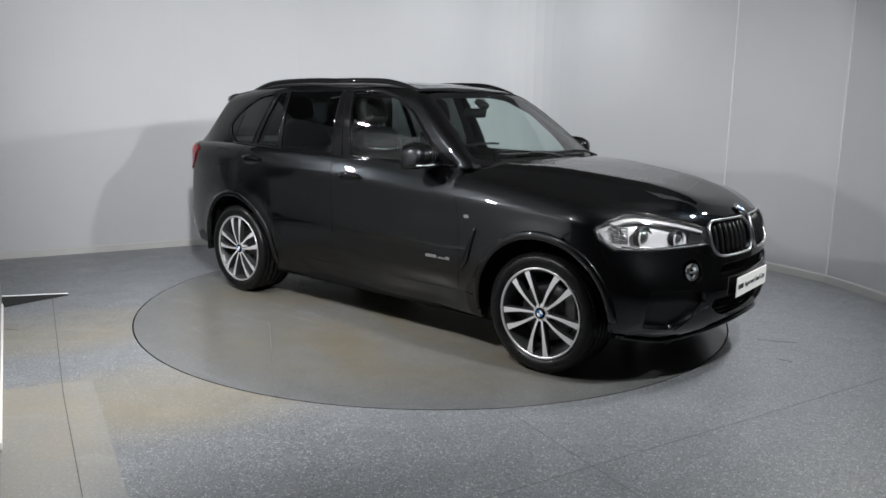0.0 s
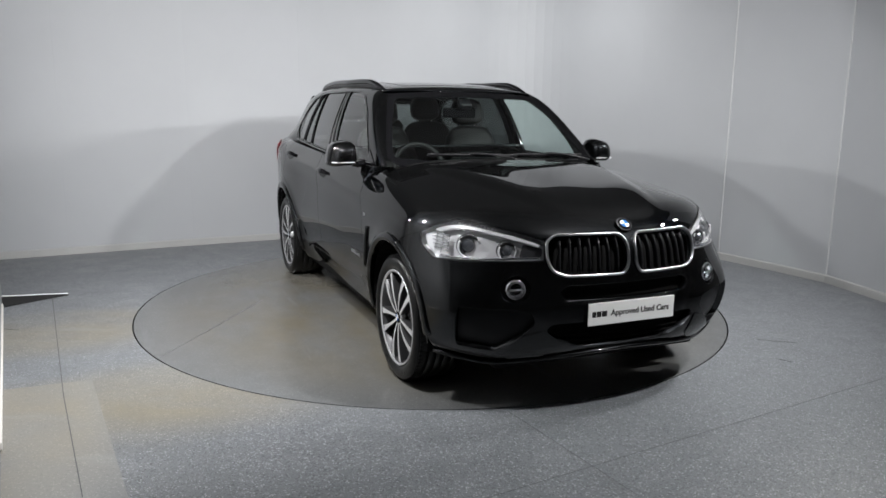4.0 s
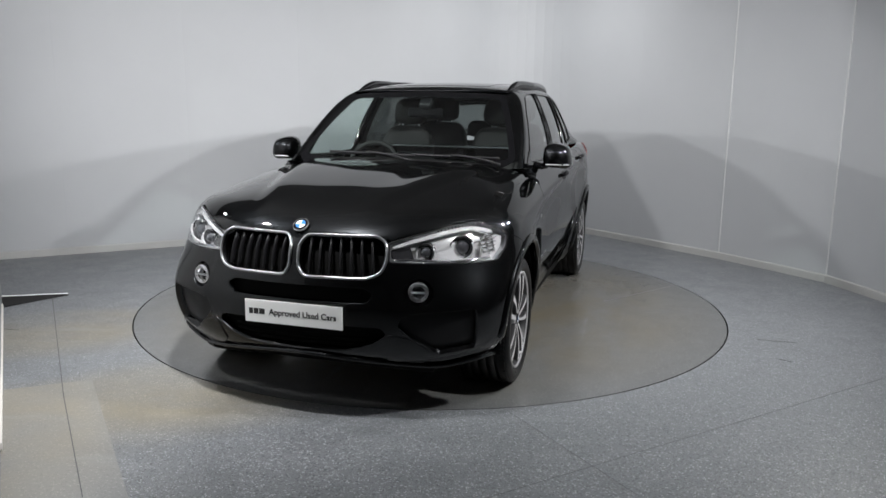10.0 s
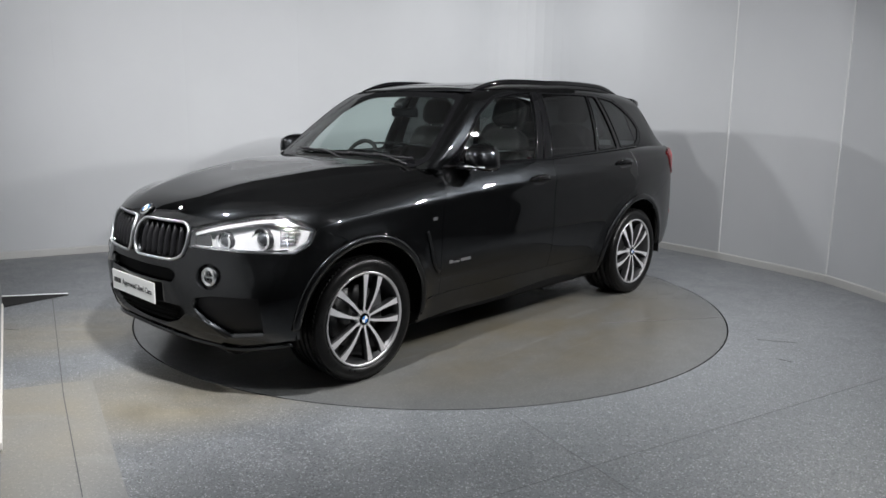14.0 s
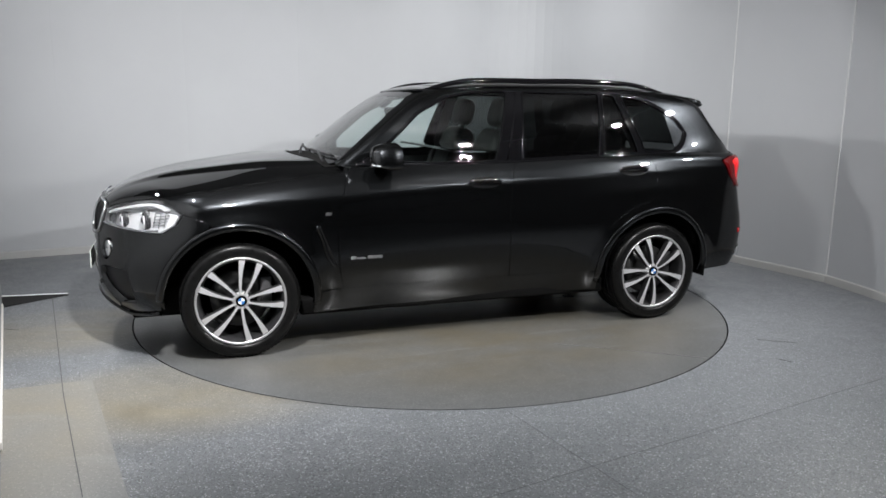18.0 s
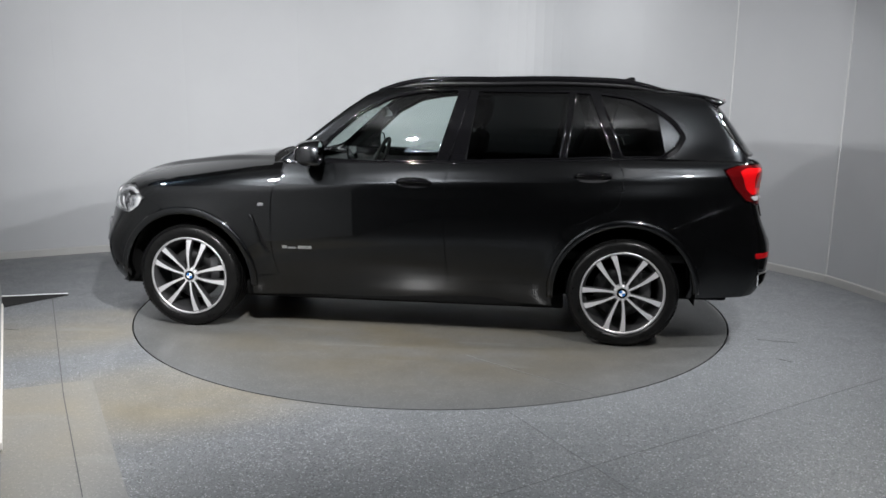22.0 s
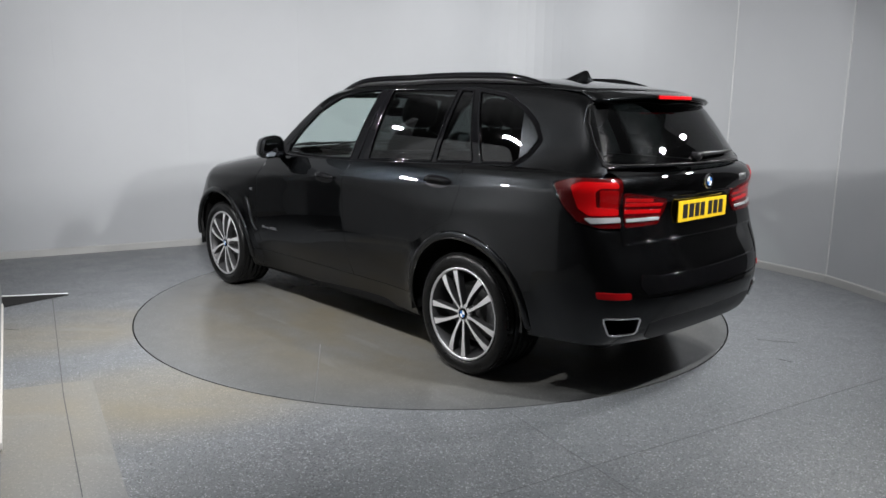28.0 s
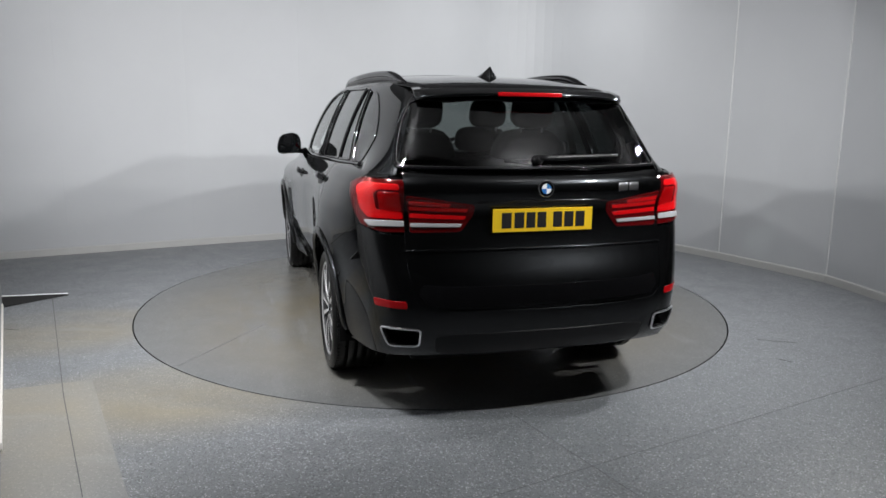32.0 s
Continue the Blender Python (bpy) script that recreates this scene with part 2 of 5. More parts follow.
def wall_run(name, pts, seams, mat, label, thick=0.08, top=WALL_TOP, skirting=True, strips=()):
    """A wall of upright panels along a plan line; seams lists the indices at which a panel ends."""
    wall = new(name, None)
    tagged(wall, label, "wall", kind="structure")
    ends = [0, *seams, len(pts) - 1]
    for a, b in zip(ends[:-1], ends[1:]):
        run = [Vector((*q, 0)) for q in pts[a:b + 1]]
        vs, fs = [], []
        for i, q in enumerate(run):
            t = (run[min(i + 1, len(run) - 1)] - run[max(i - 1, 0)]).normalized()
            n = Vector((t.y, -t.x, 0))
            e = t * (0.0002 if i == 0 else -0.0002 if i == len(run) - 1 else 0)
            for z in (0.0, top):
                vs += [q + e + Vector((0, 0, z)), q + e - n * thick + Vector((0, 0, z))]
        for i in range(len(run) - 1):
            k, j = 4 * i, 4 * i + 4
            fs += [(k, j, j + 2, k + 2), (k + 1, k + 3, j + 3, j + 1), (k + 2, j + 2, j + 3, k + 3), (k, k + 1, j + 1, j)]
        j = 4 * (len(run) - 1)
        fs += [(0, 2, 3, 1), (j, j + 1, j + 3, j + 2)]
        part("panel", mesh_of("panel", vs, fs, mat, False), wall)
        if skirting:
            sv, sf = [], []
            for i, q in enumerate(run):
                t = (run[min(i + 1, len(run) - 1)] - run[max(i - 1, 0)]).normalized()
                n = Vector((t.y, -t.x, 0))
                for h, z in ((0.002, 0.0), (0.018, 0.0), (0.018, 0.062), (0.012, 0.072), (0.002, 0.072)):
                    sv.append(q + n * h + Vector((0, 0, z)))
            for i in range(len(run) - 1):
                for k in range(4):
                    sf.append((5 * i + k, 5 * i + 5 + k, 5 * i + 6 + k, 5 * i + 1 + k))
            part("skirting", mesh_of("skirting", sv, sf, SKIRT, False), wall)
    for i in strips:
        q = Vector((*pts[i], 0))
        t = (Vector((*pts[min(i + 1, len(pts) - 1)], 0)) - Vector((*pts[max(i - 1, 0)], 0))).normalized()
        m = Matrix.Translation(q) @ pose(0, 0, 0, 0, 0, math.degrees(math.atan2(t.y, t.x)))
        box("cover_strip", (0, -0.004, top / 2 + 0.036), (0.013, 0.012, top - 0.075), COVER, wall, 0.003, m)
    return wall


def room():
    left = [(-5.2, 6.69), (-4.9, 6.85), (-3.82, 7.44), (-2.74, 8.03), (-1.65, 8.59), (-0.55, 9.15), (0.42, 9.68)]
    a, b, c = Vector((0.42, 9.68)), Vector((1.08, 10.04)), Vector((1.54, 9.45))
    bend = [tuple(a * (1 - u) ** 2 + b * 2 * u * (1 - u) + c * u * u) for u in (i / 10 for i in range(1, 11))]
    right = [(1.80, 9.11), (2.20, 8.58), (2.54, 8.10), (2.88, 7.62), (3.19, 7.11), (3.48, 6.58), (3.60, 6.02), (3.68, 5.48), (3.75, 4.4), (3.55, 3.3), (3.1, 2.2), (2.4, 1.2), (1.5, 0.3), (0.5, -0.35), (-0.5, -0.35), (-1.15, 0.3), (-1.42, 1.3), (-1.56, 2.38)]
    pts = left + bend + right
    n = len(left) + len(bend)
    wall_run("wall_curved", pts[:n + 8], [1, 2, 3, 4, 5, 11, n + 1, n + 3, n + 5], WALL, "pale grey painted panel wall with a rounded corner", strips=(n + 3, n + 5))
    wall_run("wall_near", pts[n + 7:], [1, 2, 3, 4, 5, 6, 7, 8], CURTAIN, "dark wall behind the viewpoint", skirting=False)
    side = [(-1.56, 2.38), (-1.95, 3.05), (-2.62, 4.21), (-3.30, 5.37), (-3.42, 5.58)]
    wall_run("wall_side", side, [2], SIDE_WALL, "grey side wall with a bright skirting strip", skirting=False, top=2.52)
    wall_run("wall_recess", [(-3.52, 5.60), (-5.2, 5.62), (-5.2, 6.69)], [1], WALL, "pale grey wall of the recess", skirting=False)
    # the lit strip along the foot of the side wall
    m = Matrix.Translation(((-1.95 - 3.30) / 2, (3.05 + 5.37) / 2, 0)) @ pose(0, 0, 0, 0, 0, math.degrees(math.atan2(5.37 - 3.05, -3.30 + 1.95)))
    ob = box("trim", (0, -0.007, 0.023), (2.68, 0.012, 0.036), WARM_STRIP, None, 0.004, m)
    tagged(ob, "warm white skirting strip along the foot of the side wall", "trim", kind="structure")
    # a low wedge of dark rubber with a pale edge at the recess
    vs = [(-3.44, 5.585, 0), (-3.03, 5.822, 0), (-3.01, 5.79, 0), (-3.31, 5.40, 0), (-3.44, 5.585, 0.035), (-3.03, 5.822, 0.004), (-3.01, 5.79, 0.004), (-3.31, 5.40, 0.008)]
    fs = [(4, 7, 6, 5), (0, 1, 2, 3), (0, 4, 5, 1), (1, 5, 6, 2), (2, 6, 7, 3), (3, 7, 4, 0)]
    w = new("threshold_ramp", None)
    part("wedge", mesh_of("wedge", vs, fs, DARK, False), w)
    v, f = tube_data([(-3.44, 5.59, 0.037), (-3.03, 5.826, 0.006)], 0.006, 6)
    part("edge_strip", mesh_of("edge_strip", v, f, STRIP, False), w)
    tagged(w, "dark wedge-shaped threshold ramp with a pale edge strip", "ramp")
    for a, b in (((-3.07, 5.66), (-2.0, 3.71)), ((-2.0, 3.71), (-1.40, 2.67)), ((2.13, 4.82), (2.37, 4.75)), ((-3.02, 4.86), (-2.87, 4.83)), ((2.10, 4.41), (2.16, 4.37))):
        floor_seam(a, b, 0.004)
    for a, b in (((0.33, 3.58), (0.80, 2.72)), ((0.10, 2.65), (2.60, 4.12)), ((2.37, 4.75), (2.19, 4.39))):
        floor_seam(a, b, 0.0012, FAINT)
    for name, z, y0, y1, mat, label in (("ceiling", 3.25, 2.62, 11, CEILING_PALE, "grey painted ceiling above the turntable"), ("ceiling_near", 3.7, -2, 2.60, CEILING, "black ceiling behind the viewpoint")):
        c = [(-6, y0), (6, y0), (6, y1), (-6, y1)]
        vs = [(x, y, z + k) for k in (0.0, 0.1) for x, y in c]
        fs = [(0, 3, 2, 1), (4, 5, 6, 7), (0, 1, 5, 4), (1, 2, 6, 5), (2, 3, 7, 6), (3, 0, 4, 7)]
        tagged(new(name, mesh_of(name, vs, fs, mat, False)), label, "ceiling", kind="structure")
    q = [(-6, -2), (6, -2), (6, 11), (-6, 11), (-6, -2)]
    vs = [(x, y, z) for x, y in q[:4] for z in (-0.06, 3.7)]
    fs = [(2 * i, 2 * ((i + 1) % 4), 2 * ((i + 1) % 4) + 1, 2 * i + 1) for i in range(4)]
    tagged(new("wall_outer", mesh_of("wall_outer", vs, fs, CEILING, False)), "black outer wall of the hall", "wall", kind="structure")


def floods():
    first = None
    for place, target, watts, beam in FLOODS:
        m = look(place, target)
        data = bpy.data.lights.new("flood", "AREA")
        data.shape, data.size, data.size_y, data.energy, data.color = "RECTANGLE", 0.125, 0.062, watts, (0.985, 0.992, 1.0)
        data.spread = math.radians(beam)
        lamp = new("flood_light", data)
        lamp.matrix_basis = m @ pose(0, 0, -0.006)
        thing = new("floodlight", None)
        thing.matrix_basis = m
        box("housing", (0, 0, 0.05), (0.19, 0.12, 0.09), LAMP_SHELL, thing, 0.01)
        box("diffuser", (0, 0, 0.0), (0.125, 0.062, 0.006), LAMP_FACE, thing, 0)
        v, f = tube_data([(0, 0, 0.09), (0, 0, 0.2), (0, 0.06, 0.45)], 0.012, 8)
        part("bracket", mesh_of("bracket", v, f, LAMP_SHELL), thing)
        # one label for all, the added corner pair included
        tagged(thing, "rectangular floodlight with a glowing white face, out of view", "floodlight", "floodlights above the wall")


room()
turntable = floor_and_disc()
floods()


# ---- the car's master surface: smooth intersections of simple profiles ----
# car space: x forwards, y to its left, z up, origin on the ground midway between the axles
def curve(xs, ys):
    """A natural cubic spline through a few keys, straight beyond its ends."""
    x, y = np.array(xs, float), np.array(ys, float)
    n, h = len(x), np.diff(x)
    a = np.eye(n)
    b = np.zeros(n)
    for i in range(1, n - 1):
        a[i, i - 1:i + 2] = h[i - 1], 2 * (h[i - 1] + h[i]), h[i]
        b[i] = 6 * ((y[i + 1] - y[i]) / h[i] - (y[i] - y[i - 1]) / h[i - 1])
    m = np.linalg.solve(a, b)

    def f(q):
        q = np.asarray(q, float)
        c = np.clip(q, x[0], x[-1])
        k = np.clip(np.searchsorted(x, c) - 1, 0, n - 2)
        u, v, w = x[k + 1] - c, c - x[k], h[k]
        s = (m[k] * u ** 3 + m[k + 1] * v ** 3) / (6 * w) + (y[k] / w - m[k] * w / 6) * u + (y[k + 1] / w - m[k + 1] * w / 6) * v
        low = (y[1] - y[0]) / h[0] - h[0] * m[1] / 6
        high = (y[-1] - y[-2]) / h[-1] + h[-1] * m[-2] / 6
        return s + np.minimum(q - x[0], 0) * low + np.maximum(q - x[-1], 0) * high
    return f


def smax(a, b, k):
    h = np.clip(0.5 + 0.5 * (a - b) / k, 0, 1)
    return b + (a - b) * h + k * h * (1 - h)


def smin(a, b, k):
    return -smax(-a, -b, k)


def step(a, b, x):
    t = np.clip((x - a) / (b - a), 0, 1)
    return t * t * (3 - 2 * t)


AXLE, HUB_Z = 1.4665, 0.356
plan = curve([-2.5, -2.2, -1.8, -1.4665, -0.9, 0.0, 0.9, 1.4665, 1.8, 2.1, 2.4], [0.76, 0.868, 0.948, 0.977, 0.957, 0.948, 0.957, 0.976, 0.960, 0.915, 0.84])
crease = curve([-2.2, -0.92, 0.0, 0.8, 1.6, 2.2], [1.130, 1.066, 1.035, 0.985, 0.93, 0.88])
section = curve([-0.80, -0.68, -0.59, -0.52, -0.45, -0.35, -0.2, -0.10, -0.025, 0.0, 0.025, 0.06, 0.11, 0.17, 0.26], [-0.052, -0.026, -0.018, -0.0145, -0.0115, -0.008, -0.0045, -0.0025, 0.0030, 0.0005, -0.012, -0.030, -0.062, -0.105, -0.19])
nose = curve([0.20, 0.32, 0.45, 0.60, 0.75, 0.88, 1.0, 1.1], [2.19, 2.300, 2.332, 2.335, 2.325, 2.297, 2.22, 2.10])
bonnet = curve([0.8, 1.144, 1.70, 2.0, 2.128, 2.26, 2.39], [1.205, 1.172, 1.095, 1.04, 1.005, 0.955, 0.875])
tail = curve([0.25, 0.36, 0.48, 0.60, 0.72, 0.84, 0.92, 1.05, 1.16, 1.24, 1.4, 1.54], [-2.35, -2.45, -2.495, -2.505, -2.475, -2.412, -2.385, -2.38, -2.408, -2.368, -2.252, -2.14])
cabin = curve([-2.4, -2.0, -1.5, -0.8, 0.0, 0.5, 1.0], [0.655, 0.730, 0.787, 0.815, 0.822, 0.817, 0.800])
screen = curve([1.0, 1.13, 1.258, 1.451, 1.63, 1.75], [1.15, 0.985, 0.812, 0.552, 0.290, 0.10])
roofline = curve([-2.3, -1.9, -1.4, -0.9, -0.4, 0.0, 0.3], [1.582, 1.655, 1.704, 1.722, 1.716, 1.692, 1.650])


def lower(p):
    """The body below the glass: negative inside."""
    x, y, z = p[..., 0], np.abs(p[..., 1]), p[..., 2]
    side = plan(x) + section(z - crease(x))
    # the doors tuck in towards the sill
    tuck = step(-0.34, -0.62, z - crease(x)) * step(1.85, 1.45, np.abs(x))
    side = side - 0.026 * tuck
    # between the wheels it turns under towards the ground
    side = side - 0.045 * step(0.52, 0.27, z) * step(1.25, 0.60, np.abs(x))
    # haunches: the side swells below the shoulder over each wheel
    for ax, out, wide in ((AXLE, 0.022, 0.50), (-AXLE, 0.036, 0.62)):
        side = side - out * np.exp(-((x - ax) / wide) ** 2) * step(-0.14, 0.0, z - crease(x)) * (1 - 0.3 * step(0.05, 0.2, z - crease(x)))
    for ax in (AXLE, -AXLE):
        r = np.hypot(x - ax, z - HUB_Z)
        side = side + (0.012 + 0.010 * tuck) * np.exp(-((r - 0.455) / 0.07) ** 2) * step(0.2, 0.35, z)
    top = bonnet(x) - 0.05 * y ** 2 - 0.10 * y ** 4
    # two soft creases sweep from the grille to the windscreen's corners
    ridge = 0.26 + 0.30 * np.clip((2.2 - x) / 1.1, 0, 1.2)
    top = top + (0.020 * (1 - step(ridge - 0.02, ridge + 0.09, y)) + 0.010 * np.exp(-((y - ridge) / 0.16) ** 2)) * step(2.3, 1.75, x) * (0.45 + 0.55 * step(0.95, 1.35, x))
    # the nose is squarer at the height of the bumper
    full = np.exp(-((z - 0.53) / np.where(z > 0.53, 0.22, 0.30)) ** 2)
    front = nose(z) - (0.36 - 0.14 * full) * y ** 2 - (0.27 - 0.12 * full) * y ** 4
    back = tail(z) + 0.085 * y ** 2 + (0.23 - 0.13 * np.exp(-((z - 0.90) / 0.18) ** 2)) * y ** 4
    f = smax(y - side, (z - np.where(x > 0.8, top, 1.22)) * 0.9, 0.06)
    f = smax(f, (x - front) * 0.9, 0.10)
    f = smax(f, (back - x) * 0.9, 0.08)
    return smax(f, 0.21 - z, 0.03)


def upper(p):
    """The glasshouse and roof: negative inside."""
    x, y, z = p[..., 0], np.abs(p[..., 1]), p[..., 2]
    dz = z - 1.17
    side = cabin(x) - 0.33 * dz - 0.12 * dz * np.abs(dz) + 0.018 * np.clip(dz * (0.5 - dz) * 16, 0, 1)
    side = side + 0.016 * np.exp(-np.maximum(dz + 0.045, 0) / 0.018) + 0.15 * step(-1.55, -2.1, x) * np.exp(-np.maximum(dz, 0) / 0.09)
    top = roofline(x) - 0.06 * y ** 2 - 0.08 * y ** 4
    front = screen(z) - 0.13 * y ** 2 - 0.06 * y ** 4
    back = tail(z) + 0.14 * y ** 2 + 0.30 * y ** 4
    f = smax((y - side) * 0.93, z - top, 0.075)
    f = smax(f, (x - front) * 0.58, 0.035)
    return smax(f, (back - x) * 0.85, 0.06)


def cast(field, base, way, near, far):
    """The place where rays base + s * way enter the body, s falling from far to near."""
    lo, hi = np.full(len(base), near, float), np.full(len(base), far, float)
    for _ in range(26):
        mid = (lo + hi) / 2
        inside = field(base + mid[:, None] * way) < 0
        lo, hi = np.where(inside, mid, lo), np.where(inside, hi, mid)
    return base + lo[:, None] * way


def normals(field, p, e=0.004):
    g = np.stack([field(p + e * v) - field(p - e * v) for v in np.eye(3)], -1)
    return g / np.maximum(np.linalg.norm(g, axis=1, keepdims=True), 1e-9)


NOSE_X, TAIL_X = 1.30, -1.30


def on_side(field, uv, s=1):
    uv = np.asarray(uv, float)
    base = np.stack([uv[:, 0], 0 * uv[:, 0], uv[:, 1]], 1)
    return cast(field, base, np.array([0, s, 0.0]), 0.0, 1.4)


def on_top(field, uv, s=1):
    uv = np.asarray(uv, float)
    base = np.stack([uv[:, 0], s * uv[:, 1], 0 * uv[:, 0]], 1)
    return cast(field, base, np.array([0, 0, 1.0]), 0.6, 2.2)


def on_end(field, uv, s=1):
    """s = 1: the front, seen along x as (y, z); s = -1: the back."""
    uv = np.asarray(uv, float)
    base = np.stack([0 * uv[:, 0], uv[:, 0], uv[:, 1]], 1)
    return cast(field, base, np.array([s, 0, 0.0]), 0.0, 2.9)


def on_nose(field, uv, s=1):
    """Round the front: (degrees from straight ahead, z); s = -1 mirrors."""
    uv = np.asarray(uv, float)
    a = np.radians(uv[:, 0]) * s
    way = np.stack([np.cos(a), np.sin(a), 0 * a], 1)
    base = np.stack([NOSE_X + 0 * a, 0 * a, uv[:, 1]], 1)
    return cast(field, base, way, 0.3, 1.8)


def on_tail(field, uv, s=1):
    """Round the back: (degrees from straight behind, positive on the car's left, z)."""
    uv = np.asarray(uv, float)
    a = np.radians(uv[:, 0]) * s
    way = np.stack([-np.cos(a), np.sin(a), 0 * a], 1)
    base = np.stack([TAIL_X + 0 * a, 0 * a, uv[:, 1]], 1)
    return cast(field, base, way, 0.3, 1.8)




# ---- the car's materials ----
def paint_material():
    """Black metallic paint under clear lacquer, with faint dust and flake."""
    m = material("black_metallic_paint", (0.015, 0.016, 0.017), 0.30, 1.0, 1.0, 0.5)
    n, l, p = nodes_of(m)
    p.inputs["Coat IOR"].default_value = 1.47
    p.inputs["Specular Tint"].default_value = (0.05, 0.05, 0.05, 1)
    flake = noise_node(m, 900, 1, 0.5)
    c = ramp_node(m, flake.outputs["Fac"], [(0.35, (0.0076, 0.0082, 0.0088)), (0.75, (0.0205, 0.0219, 0.0235))])
    l.new(c.outputs["Color"], p.inputs["Base Color"])
    dust = noise_node(m, 7, 5, 0.7)
    d = ramp_node(m, dust.outputs["Fac"], [(0.35, grey(0.004)), (0.8, grey(0.022))])
    l.new(d.outputs["Color"], p.inputs["Coat Roughness"])
    return m


def glass_material(name, tint, gloss=1.0):
    """A thin pane: tinted, with mirror reflections by Fresnel."""
    m = bpy.data.materials.new(name)
    m.use_nodes = True
    n, l = m.node_tree.nodes, m.node_tree.links
    n.remove(n["Principled BSDF"])
    clear, shine, mix = n.new("ShaderNodeBsdfTransparent"), n.new("ShaderNodeBsdfGlossy"), n.new("ShaderNodeMixShader")
    facing, fifth, share = n.new("ShaderNodeLayerWeight"), n.new("ShaderNodeMath"), n.new("ShaderNodeMath")
    clear.inputs["Color"].default_value = (*tint, 1)
    shine.inputs["Roughness"].default_value = 0.015
    shine.inputs["Color"].default_value = (gloss, gloss, gloss, 1)
    fifth.operation, share.operation = "POWER", "MULTIPLY_ADD"
    fifth.inputs[1].default_value = 5.0
    share.inputs[1].default_value, share.inputs[2].default_value = 0.94, 0.06
    l.new(facing.outputs["Facing"], fifth.inputs[0])
    l.new(fifth.outputs[0], share.inputs[0])
    l.new(share.outputs[0], mix.inputs[0])
    l.new(clear.outputs[0], mix.inputs[1])
    l.new(shine.outputs[0], mix.inputs[2])
    l.new(mix.outputs[0], n["Material Output"].inputs["Surface"])
    return m


def rubber_material():
    m = material("tyre_rubber", (0.005, 0.005, 0.005), 0.4, 0.0, 0.0, 0.20)
    n, l, p = nodes_of(m)
    t = noise_node(m, 40, 4, 0.6)
    c = ramp_node(m, t.outputs["Fac"], [(0.3, grey(0.0035)), (0.8, grey(0.008))])
    l.new(c.outputs["Color"], p.inputs["Base Color"])
    r = ramp_node(m, t.outputs["Fac"], [(0.3, grey(0.26)), (0.8, grey(0.42))])
    l.new(r.outputs["Color"], p.inputs["Roughness"])
    return m


def leather_material():
    m = material("black_leather", (0.008, 0.0078, 0.0078), 0.6, 0.0, 0.0, 0.25)
    n, l, p = nodes_of(m)
    t = noise_node(m, 220, 3, 0.6)
    bump_node(m, t.outputs["Fac"], 0.3, 0.003)
    return m


PAINT = paint_material()
GLOSS_BLACK = material("gloss_black_trim", (0.003, 0.003, 0.0035), 0.05, 0.0, 0.0, 0.32)
SATIN_BLACK = material("satin_black_plastic", (0.008, 0.008, 0.009), 0.42, 0, 0, 0.25)
MATT_BLACK = material("matt_black_plastic", (0.005, 0.005, 0.005), 0.8, 0, 0, 0.08)
CHROME = material("chrome", (0.78, 0.78, 0.79), 0.08, 1.0)
SATIN_CHROME = material("satin_chrome", (0.50, 0.51, 0.52), 0.28, 1.0)
CLEAR = glass_material("clear_glass", (0.82, 0.895, 0.875))
PRIVACY = glass_material("privacy_glass", (0.085, 0.095, 0.095))
RED_COVER = glass_material("red_lamp_cover", (0.88, 0.46, 0.46))
REAR_TINT = glass_material("rear_window_glass", (0.20, 0.215, 0.215))
LENS = glass_material("lamp_lens", (0.93, 0.94, 0.95))
RED_LENS = material("red_lens", (0.34, 0.004, 0.006), 0.12, 0.0, 0.0, 0.4)
DEEP_RED = material("dark_red_lens", (0.070, 0.002, 0.003), 0.08, 0.0, 0.0, 0.4)
BRIGHT_RED = material("bright_red_lens", (0.58, 0.006, 0.010), 0.25, 0.0, 0.0, 0.3)
WHITE_LENS = material("white_lens", (0.70, 0.70, 0.72), 0.18, 0.2, 1.0)
CLEAR_STRIP = material("clear_lens_strip", (0.42, 0.42, 0.43), 0.20, 0.3, 1.0)
MIRROR = material("mirror_glass", (0.8, 0.82, 0.84), 0.02, 1.0)
RUBBER = rubber_material()
ALLOY = material("machined_alloy", (0.74, 0.74, 0.75), 0.30, 0.55)
ALLOY_LIP = material("rim_lip_alloy", (0.55, 0.55, 0.56), 0.35, 0.7)
ALLOY_DARK = material("grey_alloy_paint", (0.050, 0.050, 0.052), 0.38, 0.5)
IRON = material("brake_iron", (0.08, 0.08, 0.08), 0.5, 0.8)
LEATHER = leather_material()
CABIN_GREY = material("cabin_plastic", (0.018, 0.018, 0.019), 0.6)
HEADLINER = material("headliner_fabric", (0.045, 0.045, 0.047), 0.9)
BLUE = material("badge_blue", (0.03, 0.16, 0.46), 0.2, 0.0, 1.0)
WHITE = material("badge_white", (0.80, 0.80, 0.80), 0.3)
PLATE_WHITE = material("plate_white", (0.86, 0.87, 0.85), 0.4)
PLATE_YELLOW = material("plate_yellow", (0.85, 0.56, 0.02), 0.35)
PRINT = material("black_print", (0.01, 0.01, 0.01), 0.5)

OX, OY = 0.0929, 0.0693     # the car's middle from the turntable's axis
car = new("car", None)
tagged(car, "black five-door sport utility vehicle with alloy wheels, parked on the turntable", "car")
BODY = Matrix.Translation((OX, OY, 0))


def carpart(name, me, parent=None, label="", m=None):
    """A part of the car, or of one of its parts; both are modelled in car space."""
    if parent is None:
        return part(name, me, car, BODY if m is None else BODY @ m, label)
    return part(name, me, parent, m, label)


